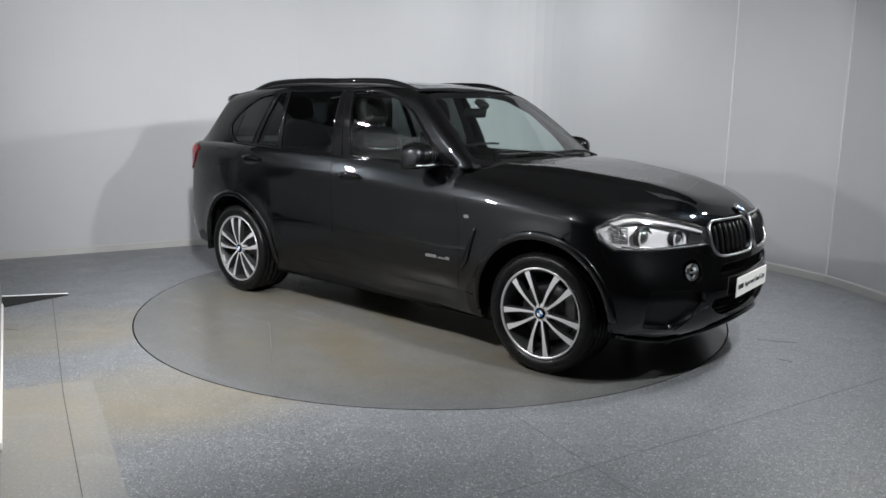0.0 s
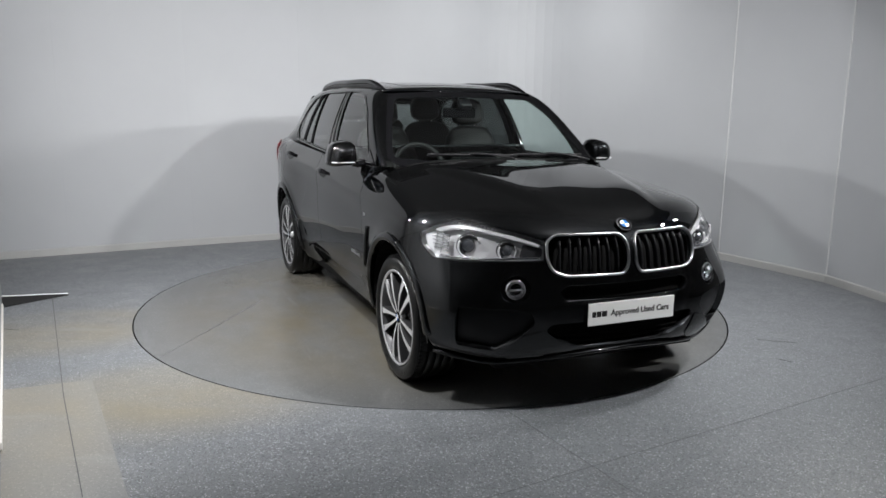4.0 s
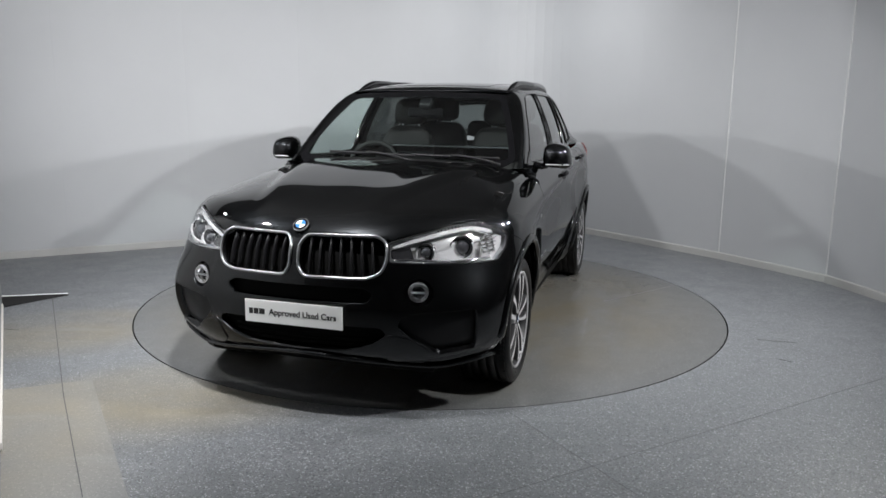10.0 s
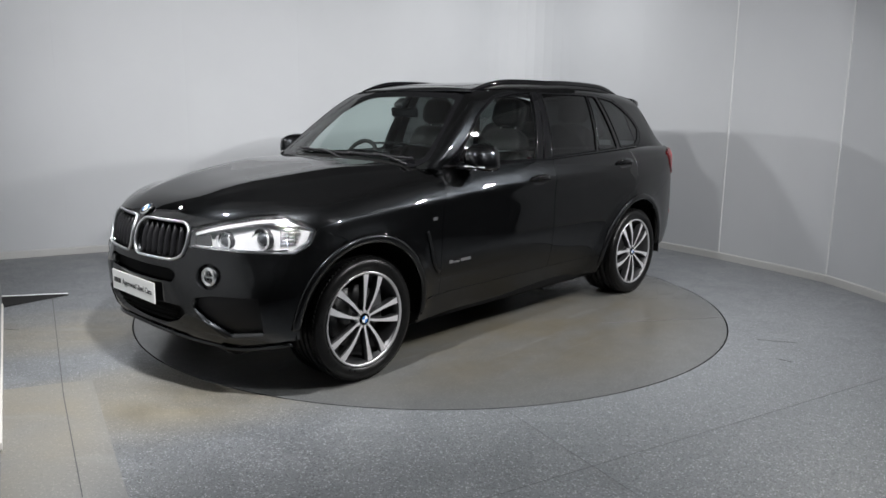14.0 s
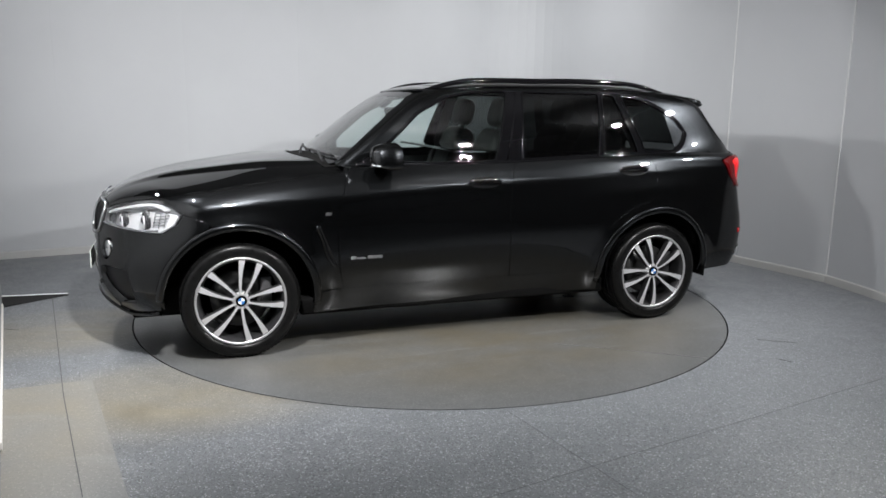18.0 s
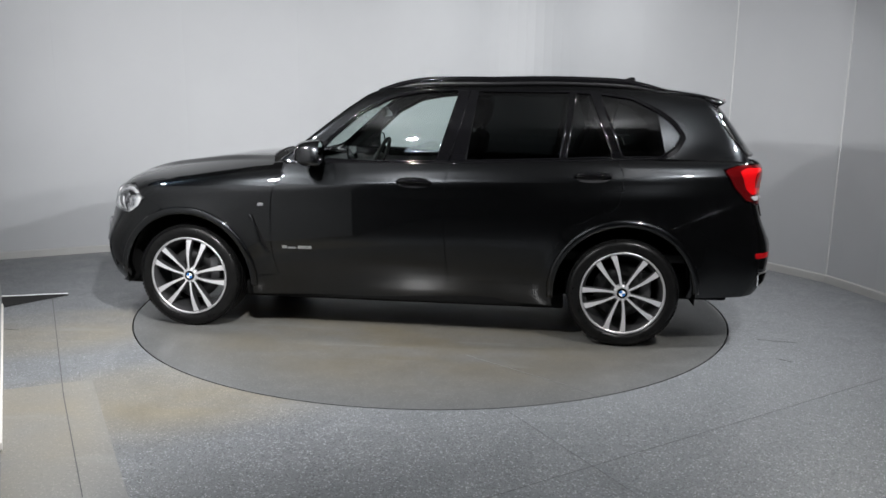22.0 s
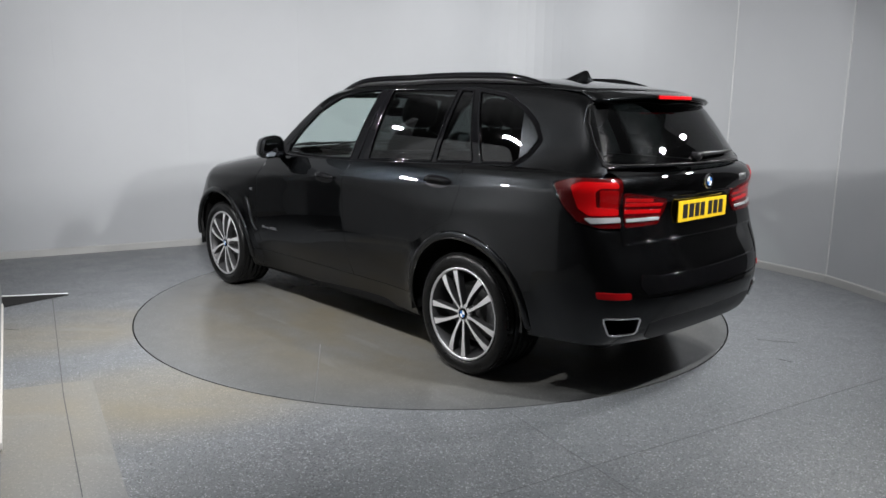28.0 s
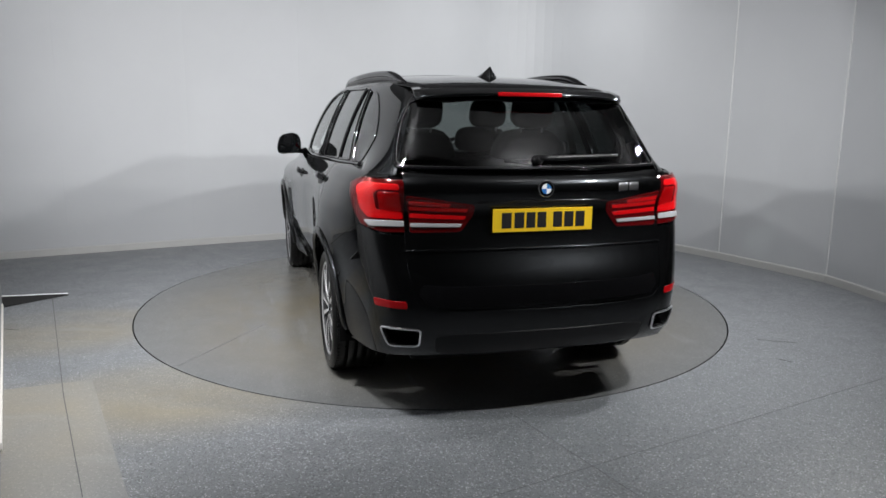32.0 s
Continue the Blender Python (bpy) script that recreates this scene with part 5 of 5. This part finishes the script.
def tail_lamp(s, tg):
    lamp = panel("tail_lamp", on_tail, lower, rounded_tail(TAIL_LAMP_OUT, 0.02), DEEP_RED, s, h=0.02, scale=TAIL_K, lift=0.006, edge=0.014, label="dark red tail lamp with bright light bars")
    inner = panel("tailgate_lamp", on_tail, lower, rounded_tail(TAIL_LAMP_IN, 0.015), DEEP_RED, s, tg, h=0.02, scale=TAIL_K, lift=0.012, edge=0.012, label="dark red inner tail lamp")
    kw = {"h": 0.015, "scale": TAIL_K, "edge": 0.003}
    for owner, outline, lift in ((lamp, TAIL_LAMP_OUT, 0.0125), (inner, TAIL_LAMP_IN, 0.0185)):
        cover = panel("lamp_cover", on_tail, lower, rounded_tail(outline, 0.018), RED_COVER, s, owner, h=0.03, scale=TAIL_K, lift=lift, edge=0.0, label="clear red lamp cover")
        cover.visible_shadow = False
    # L-shaped bright elements
    big = [(45.5, 1.145), (43.0, 1.166), (34.8, 1.162), (34.5, 1.138), (39.0, 1.140), (40.4, 1.122), (39.9, 1.042), (34.2, 1.032), (34.0, 1.000), (41.5, 1.005), (43.8, 1.04)]
    panel("light_bar", on_tail, lower, rounded_tail(big, 0.012), BRIGHT_RED, s, lamp, lift=0.0085, **kw)
    field = [(39.2, 1.128), (34.6, 1.126), (34.3, 1.038), (38.9, 1.044)]
    panel("brake_field", on_tail, lower, rounded_tail(field, 0.01), RED_LENS, s, lamp, lift=0.0085, **kw)
    panel("reversing_light", on_tail, lower, rounded_tail([(42.4, 0.990), (33.9, 0.988), (33.7, 0.966), (41.0, 0.966)], 0.006), CLEAR_STRIP, s, lamp, lift=0.0155, label="clear lens strip", **kw)
    for z0, z1, a0 in ((1.088, 1.072, 23.5), (1.062, 1.046, 19.5), (1.026, 1.008, 20.0)):
        panel("light_bar", on_tail, lower, [(32.5, z0), (a0, z0 - 0.012), (a0 + 0.5, z1 - 0.010), (32.5, z1)], BRIGHT_RED, s, inner, lift=0.0145, **kw)
    panel("reversing_light", on_tail, lower, [(32.3, 0.978), (21.0, 0.974), (21.4, 0.962), (32.3, 0.964)], CLEAR_STRIP, s, inner, lift=0.0215, label="clear lens strip", **kw)


# ---- wheels ----
WHEEL_Y = 0.938      # outer face of the rim from the car's middle
TYRE_R, RIM_R = 0.356, 0.272


def spoke_data(base, side, w0, w1):
    """One flat-faced spoke of a pair, from the hub to the rim, in the plane of the wheel (x, z), y outwards."""
    n = 12
    rows = []
    c, s = math.cos(math.radians(base)), math.sin(math.radians(base))
    for i in range(n):
        t = i / (n - 1)
        r = 0.034 + (0.262 - 0.034) * t
        # the pair opens from the hub to the rim
        off = side * (0.0105 + 0.0450 * t ** 0.88 + 0.005 * math.sin(math.pi * t))
        w = w0 + (w1 - w0) * t ** 2.0
        y = -0.016 + 0.020 * math.sin(math.pi * min(1, 0.15 + t * 0.65)) - 0.004
        rows.append([(r * c - s * (off + w * k), y + dy, r * s + c * (off + w * k)) for k, dy in ((-0.5, 0), (0.5, 0), (0.60, -0.010), (0.52, -0.045), (-0.52, -0.045), (-0.60, -0.010))])
    fv = [q for row in rows for q in row[:2]]
    ff = [(2 * i, 2 * i + 2, 2 * i + 3, 2 * i + 1) for i in range(n - 1)]
    sv = [q for row in rows for q in row]
    sf = [(6 * i + k, 6 * i + 6 + k, 6 * i + 6 + (k + 1) % 6, 6 * i + (k + 1) % 6) for i in range(n - 1) for k in (1, 2, 3, 4, 5)]
    return (fv, ff), (sv, sf)


def wheel_meshes(width):
    w = width
    # tyre: carcass with four rounded grooves
    out = [(RIM_R + 0.002, -0.004), (RIM_R + 0.010, 0.006), (0.300, 0.013), (0.322, 0.012), (0.340, 0.002), (0.351, -0.018)]
    tread = []
    for k in range(5):
        a, b = -0.022 - (w - 0.044) * k / 5 - 0.004, -0.022 - (w - 0.044) * (k + 1) / 5 + 0.004
        tread += [(0.348, a + 0.003), (TYRE_R - 0.001, a), (TYRE_R, (a + b) / 2), (TYRE_R - 0.001, b), (0.348, b - 0.003)]
    inn = [(0.351, -w + 0.018), (0.340, -w - 0.002), (0.322, -w - 0.012), (0.300, -w - 0.013), (RIM_R, -w + 0.004)]
    tv, tf = lathe_data(out + tread + inn, 72)
    # lugs on the shoulder
    lv, lf = [], []
    for i in range(84):
        a = 2 * math.pi * i / 84
        m = Matrix.Rotation(a, 4, "Y")
        for ya, yb, tw in ((-0.010, -0.040, 0.25), (-w + 0.010, -w + 0.040, -0.25)):
            bv, bf = box_data(0, 0, 0, 0.018, abs(ya - yb), 0.007, 0)
            k = len(lv)
            lv += [tuple(m @ (Vector((TYRE_R - 0.0035, (ya + yb) / 2, 0)) + Matrix.Rotation(tw, 3, "X") @ Vector((z, y, x)))) for x, y, z in bv]
            lf += [[q + k for q in f] for f in bf]
    # barrel and lip
    rv, rf = lathe_data([(RIM_R - 0.002, -0.004), (RIM_R, 0.002), (RIM_R - 0.008, 0.004), (RIM_R - 0.015, -0.003)], 72)
    bv, bf = lathe_data([(RIM_R - 0.015, -0.003), (RIM_R - 0.024, -0.016), (0.236, -0.05), (0.228, -0.16), (0.235, -w)], 60)
    hv, hf = lathe_data([(0.056, -0.06), (0.054, -0.024), (0.048, -0.015), (0.038, -0.013), (0.034, -0.016), (0.0, -0.016)], 40)
    dv, df = lathe_data([(0.0, -0.115), (0.09, -0.115), (0.095, -0.10), (0.178, -0.10), (0.178, -0.13)], 48)
    return {"tyre": (tv, tf), "lugs": (lv, lf), "lip": (rv, rf), "barrel": (bv, bf), "hub": (hv, hf), "disc": (dv, df)}


def build_wheel(name, width, turn):
    d = wheel_meshes(width)
    wheel = new(name, mesh_of("wheel_barrel", *d["barrel"], ALLOY_DARK))
    tyre = part("tyre", mesh_of("tyre", *d["tyre"], RUBBER), wheel)
    part("rim_lip", mesh_of("rim_lip", *d["lip"], ALLOY_LIP), wheel)
    tagged(part("shoulder_tread", mesh_of("shoulder_tread", *d["lugs"], RUBBER, False), wheel), kind="stuff")
    part("hub_plate", mesh_of("hub_plate", *d["hub"], ALLOY), wheel)
    part("brake_disc", mesh_of("brake_disc", *d["disc"], IRON), wheel)
    v, f = box_data(-0.155, -0.115, 0.03, 0.075, 0.07, 0.20, 0.014)
    part("brake_caliper", mesh_of("brake_caliper", v, f, CALIPER), wheel)
    for k in range(5):
        base = turn + 72 * k
        for sgn in (1, -1):
            face, flank = spoke_data(base, sgn, 0.0140, 0.0415)
            sp = part("spoke", mesh_of("spoke", *flank, ALLOY_DARK, False), wheel)
            part("spoke_face", mesh_of("spoke_face", *face, ALLOY), wheel)
        a = math.radians(base)
        v, f = lathe_data([(0.011, -0.01), (0.011, 0.001), (0.008, 0.003), (0.0, 0.003)], 12)
        part("wheel_bolt", mesh_of("wheel_bolt", v, f, IRON), wheel, pose(0.062 * math.cos(a + 0.628), -0.035, 0.062 * math.sin(a + 0.628)))
    m = Matrix.Translation((0, -0.011, 0)) @ pose(0, 0, 0, -90, 0, 0)
    r = 0.033
    v, f = lathe_data([(r, -0.004), (r, 0.003), (r * 0.93, 0.005), (r * 0.88, 0.004)], 28, "z")
    b = part("hub_badge", mesh_of("hub_badge", *lathe_data([(r, -0.004), (r, 0.003), (r * 0.9, 0.0042), (0, 0.0042)], 28, "z"), GLOSS_BLACK), wheel, m)
    for k in range(4):
        a = [math.pi / 2 * k + math.pi / 2 * i / 6 for i in range(7)]
        vs = [(0, 0, 0.0056)] + [(r * 0.62 * math.cos(x), r * 0.62 * math.sin(x), 0.0056) for x in a]
        part("badge_quarter", mesh_of("badge_quarter", vs, [tuple(range(8))], BLUE if k % 2 else WHITE, False), wheel, m)
    return wheel


CALIPER = material("caliper_grey", (0.16, 0.16, 0.165), 0.4, 0.6)


def place_wheels():
    for ax, width, turn in ((AXLE, 0.275, 33.0), (-AXLE, 0.300, 63.0)):
        for s in (1, -1):
            w = build_wheel("wheel", width, turn if s > 0 else turn + 22)
            w.parent = car
            # the outer face looks to the side; on the right the wheel is turned about the upright
            w.matrix_basis = BODY @ pose(ax, s * WHEEL_Y, TYRE_R, 0, 0, 0 if s > 0 else 180)
            # liner of the arch
            pts = arc(0, 0, 0.455, -8, 188, 28)
            vs = [(x, y, z) for y in (0.93, 0.58) for x, z in pts]
            n = len(pts)
            fs = [(i, i + 1, n + i + 1, n + i) for i in range(n - 1)]
            fs += [tuple(range(n, 2 * n))]
            vs = [(x + ax, s * y, z + HUB_Z) for x, y, z in vs]
            carpart("arch_liner", mesh_of("arch_liner", vs, fs, MATT_BLACK))


# ---- mirrors, wipers, underside ----
def door_mirror(s):
    c = Vector((0.575, s * 0.985, 1.215))
    vs, fs = [], []
    n = 24
    # shell sections from the glass forwards
    for u, sc, dx in ((0.0, 0.93, -0.075), (0.05, 1.0, -0.065), (0.45, 0.985, -0.01), (0.75, 0.88, 0.045), (0.93, 0.66, 0.082), (1.0, 0.30, 0.098)):
        for k in range(n):
            a = 2 * math.pi * k / n
            cy, cz = math.cos(a), math.sin(a)
            y = 0.093 * math.copysign(abs(cy) ** 0.62, cy) * sc
            z = 0.083 * math.copysign(abs(cz) ** 0.62, cz) * sc
            y += 0.016 * (z / 0.08) * -1 if cy > 0 else 0.006 * (z / 0.08)
            vs.append((c.x + dx - 0.10 * abs(y) * (y > 0), c.y + s * y, c.z + z + 0.006 * (y < 0)))
    for i in range(5):
        for k in range(n):
            q = (k + 1) % n
            f = (i * n + k, i * n + q, (i + 1) * n + q, (i + 1) * n + k)
            fs.append(f if s < 0 else f[::-1])
    fs.append(tuple(range(5 * n, 6 * n)) if s < 0 else tuple(range(5 * n, 6 * n))[::-1])
    mir = carpart("door_mirror", mesh_of("door_mirror", vs, fs, PAINT))
    ring = vs[:n]
    gv = [(x + 0.006, c.y + (y - c.y) * 0.94, c.z + (z - c.z) * 0.92) for x, y, z in ring]
    carpart("mirror_glass", mesh_of("mirror_glass", gv, [tuple(range(n)) if s > 0 else tuple(range(n))[::-1]], MIRROR, False), mir)
    # repeater strip and foot
    path = [(c.x + 0.085 - 0.10 * max(0, y) - 2.4 * y * y * 0.9, c.y + s * y, c.z - 0.048) for y in np.linspace(-0.06, 0.090, 10)]
    v, f = tube_data(path, 0.0032, 6)
    carpart("indicator_strip", mesh_of("indicator_strip", v, f, WHITE_LENS), mir)
    path = [(0.585, s * 0.925, 1.155), (0.60, s * 0.89, 1.150), (0.62, s * 0.845, 1.160)]
    v, f = tube_data(path, [0.026, 0.030, 0.034], 10, False, 0.7)
    carpart("mirror_foot", mesh_of("mirror_foot", v, f, GLOSS_BLACK), mir)
    tri = [(0.70, 1.165), (0.575, 1.172), (0.565, 1.245)]
    panel("mirror_sail", on_side, upper, rounded(tri, 0.01), GLOSS_BLACK, s, mir, h=0.03, lift=0.003, edge=0.004)


def front_wipers():
    for y0, y1, z0 in ((-0.50, 0.12, 1.20), (0.10, 0.66, 1.195)):
        ys = np.linspace(y0, y1, 12)
        p = on_end(upper, np.stack([ys, z0 + 0.012 * np.linspace(1, 0, 12)], 1), 1)
        n = normals(upper, p)
        v, f = tube_data(p + n * 0.014, 0.007, 6, False, 1.6, n)
        w = carpart("front_wiper", mesh_of("front_wiper", v, f, SATIN_BLACK))
        a = np.array([p[5] + n[5] * 0.028, p[8] + n[8] * 0.03 + np.array([0.03, 0, -0.01]), p[11] + n[11] * 0.02 + np.array([0.07, 0.02, -0.035])])
        v, f = tube_data(spline([tuple(q) for q in a], 5), 0.009, 8, False, 0.8)
        carpart("wiper_arm", mesh_of("wiper_arm", v, f, SATIN_BLACK), w)


def underside():
    v, f = box_data(0, 0, 0.262, 2.20, 1.66, 0.11, 0.02)
    carpart("floor_pan", mesh_of("floor_pan", v, f, MATT_BLACK))
    v, f = box_data(1.50, 0, 0.315, 1.20, 1.27, 0.20, 0.03)
    carpart("engine_undertray", mesh_of("engine_undertray", v, f, MATT_BLACK))
    v, f = box_data(-1.55, 0, 0.36, 1.30, 1.22, 0.22, 0.03)
    carpart("rear_undertray", mesh_of("rear_undertray", v, f, MATT_BLACK))
    v, f = box_data(1.45, 0, 0.62, 1.25, 1.0, 0.55, 0.10)
    carpart("engine_block", mesh_of("engine_block", v, f, MATT_BLACK))


# ---- the cabin seen through the glass ----
def soft_box(c, s, b, lean=0.0, top=1.0):
    bm = bmesh.new()
    bmesh.ops.create_cube(bm, size=1.0)
    for v in bm.verts:
        k = top if v.co.z > 0 else 1.0
        v.co = Vector((v.co.x * s[0], v.co.y * s[1] * k, v.co.z * s[2]))
    bmesh.ops.bevel(bm, geom=bm.edges[:], offset=b, segments=4, affect="EDGES", profile=0.55)
    m = Matrix.Translation(c) @ Matrix.Rotation(math.radians(lean), 4, "Y")
    bm.verts.index_update()
    vs = [tuple(m @ v.co) for v in bm.verts]
    fs = [[v.index for v in f.verts] for f in bm.faces]
    bm.free()
    return vs, fs


def pillow(c, s, lean, square=0.55, top=1.0):
    """A padded, rounded block: wide and flat in its middle, round at its edges."""
    n, k = 14, 28
    m = Matrix.Translation(c) @ Matrix.Rotation(math.radians(lean), 4, "Y")
    vs, fs = [], []
    power = lambda v: math.copysign(abs(v) ** square, v)
    for i in range(n + 1):
        e = -math.pi / 2 + math.pi * i / n
        for j in range(k):
            a = 2 * math.pi * j / k
            z = power(math.sin(e))
            w = 1.0 + (top - 1.0) * (z + 1) / 2
            vs.append(tuple(m @ Vector((s[0] / 2 * power(math.cos(e)) * power(math.cos(a)), s[1] / 2 * w * power(math.cos(e)) * power(math.sin(a)), s[2] / 2 * z))))
    for i in range(n):
        for j in range(k):
            q = (j + 1) % k
            fs.append((i * k + j, i * k + q, i * k + k + q, i * k + k + j))
    return vs, fs


def cabin_seat(x, y, z, w, name="front_seat"):
    seat = carpart(name, mesh_of(name, *pillow((x, y, z), (0.56, w, 0.20), -4, 0.4), LEATHER))
    carpart("backrest", mesh_of("backrest", *pillow((x - 0.34, y, z + 0.31), (0.19, w, 0.70), -20, 0.42, 0.80), LEATHER), seat)
    for k in (1, -1):
        carpart("bolster", mesh_of("bolster", *pillow((x - 0.27, y + k * w * 0.39, z + 0.24), (0.15, 0.11, 0.50), -20, 0.5, 0.85), LEATHER), seat)
    carpart("headrest", mesh_of("headrest", *pillow((x - 0.475, y, z + 0.765), (0.13, 0.285, 0.215), -14, 0.62, 0.92), LEATHER), seat)
    for k in (1, -1):
        v, f = tube_data([(x - 0.455, y + k * 0.07, z + 0.56), (x - 0.475, y + k * 0.07, z + 0.70)], 0.007, 6)
        carpart("headrest_post", mesh_of("headrest_post", v, f, SATIN_CHROME), seat)


def cabin_fittings():
    for y in (0.38, -0.38):
        cabin_seat(0.02, y, 0.72, 0.50)
    for y in (0.36, -0.36):
        cabin_seat(-0.88, y, 0.74, 0.56, "rear_seat")
    carpart("centre_headrest", mesh_of("centre_headrest", *pillow((-1.30, 0, 1.33), (0.11, 0.25, 0.15), -14, 0.6, 0.9), LEATHER))
    # dashboard
    ys = np.linspace(-0.72, 0.72, 21)
    vs, fs = [], []
    for y in ys:
        k = 0.035 * math.exp(-((y + 0.38) / 0.17) ** 2)
        for x, z in ((0.98, 1.09), (0.78, 1.118), (0.62, 1.112 + k), (0.54, 1.080 + k), (0.52, 1.0), (0.56, 0.72)):
            vs.append((x, y, z))
    for i in range(20):
        for k in range(5):
            fs.append((6 * i + k, 6 * i + 6 + k, 6 * i + 7 + k, 6 * i + 1 + k))
    carpart("dashboard", mesh_of("dashboard", vs, fs, CABIN_GREY))
    v, f = soft_box((0.54, 0.0, 1.165), (0.02, 0.26, 0.11), 0.008, 12)
    carpart("centre_screen", mesh_of("centre_screen", v, f, GLOSS_BLACK))
    # steering wheel before the right-hand seat
    ring = [(0.0, 0.185 * math.cos(a), 0.185 * math.sin(a)) for a in (2 * math.pi * i / 40 for i in range(40))]
    m = Matrix.Translation((0.40, -0.38, 1.095)) @ Matrix.Rotation(math.radians(-24), 4, "Y")
    v, f = tube_data(ring, 0.016, 10, True, up=(1, 0, 0))
    sw = carpart("steering_wheel", mesh_of("steering_wheel", v, f, LEATHER), None, "", m)
    v, f = soft_box((0.015, 0, -0.01), (0.06, 0.16, 0.12), 0.03)
    carpart("wheel_boss", mesh_of("wheel_boss", v, f, CABIN_GREY), sw)
    v, f = merge(tube_data([(0.01, -0.17, 0.01), (0.01, 0.17, 0.01)], 0.014, 8), tube_data([(0.01, 0, 0), (0.01, 0, -0.17)], 0.014, 8))
    carpart("wheel_spokes", mesh_of("wheel_spokes", v, f, SATIN_BLACK), sw)
    v, f = tube_data([(0.42, -0.38, 1.085), (0.62, -0.38, 0.98)], 0.04, 10)
    carpart("steering_column", mesh_of("steering_column", v, f, CABIN_GREY), sw, "", m.inverted())
    # interior mirror with its sensor pod
    mv, mf = soft_box((0.265, -0.02, 1.482), (0.035, 0.26, 0.07), 0.016, 10)
    im = carpart("interior_mirror", mesh_of("interior_mirror", mv, mf, GLOSS_BLACK))
    v, f = soft_box((0.315, 0.0, 1.548), (0.09, 0.09, 0.045), 0.018, 35)
    carpart("sensor_pod", mesh_of("sensor_pod", v, f, SATIN_BLACK), im)
    # door linings, tub, headliner, load cover
    for s in (1, -1):
        lining = [(0.74, 1.146), (0.18, 1.140), (-0.40, 1.155), (-1.10, 1.180), (-1.69, 1.200), (-1.95, 1.19), (-2.05, 0.9), (-1.0, 0.86), (-0.9, 0.45), (0.8, 0.45)]
        panel("door_lining", on_side, lower, lining, CABIN_GREY, s, h=0.06, lift=-0.075, edge=0.0)
        y = np.linspace(0.10, -1.75, 14)
        for x0, x1, x2, x3 in ((-0.345, -0.405, -0.425, -0.465), (-1.375, -1.425, -1.235, -1.270)):
            pil = [(x0 + 0.02, 1.18), (x1 - 0.02, 1.19), (x3 - 0.02, 1.62), (x2 + 0.02, 1.615)]
            panel("pillar_trim", on_side, upper, pil, CABIN_GREY, s, h=0.05, lift=-0.03, edge=0.0)
    half = [(y, x) for x, y in [(0.22, 0.0), (0.16, 0.45), (0.10, 0.55), (-0.4, 0.585), (-1.4, 0.55), (-1.95, 0.47), (-2.02, 0.0)]]
    panel("headliner", on_top, upper, [(x, y) for y, x in mirror_pts(half)], HEADLINER, h=0.06, lift=-0.035, edge=0.0)
    v, f = box_data(-0.6, 0, 0.56, 2.9, 1.5, 0.06, 0.01)
    carpart("cabin_floor", mesh_of("cabin_floor", v, f, CABIN_GREY))
    v, f = box_data(-1.72, 0, 1.10, 0.72, 1.26, 0.02, 0.005)
    carpart("load_cover", mesh_of("load_cover", v, f, CABIN_GREY))
    v, f = box_data(0.98, 0, 0.85, 0.04, 1.45, 0.5, 0.01)
    carpart("bulkhead", mesh_of("bulkhead", v, f, MATT_BLACK))


top_panels()
for side_sign in (1, -1):
    side_panels(side_sign)
    glasshouse(side_sign)
    door_mirror(side_sign)
front_end()
rear_end()
place_wheels()
front_wipers()
underside()
cabin_fittings()


# ---- movement: the turntable carries the car round ----
def motions():
    rows = [(t, START + SPIN * t) for t in range(33)]
    walk(turntable, [(t, pose(*HUB, 0, 0, 0, a)) for t, a in rows])
    walk(car, [(t, pose(*HUB, 0, 0, 0, a)) for t, a in rows])


motions()
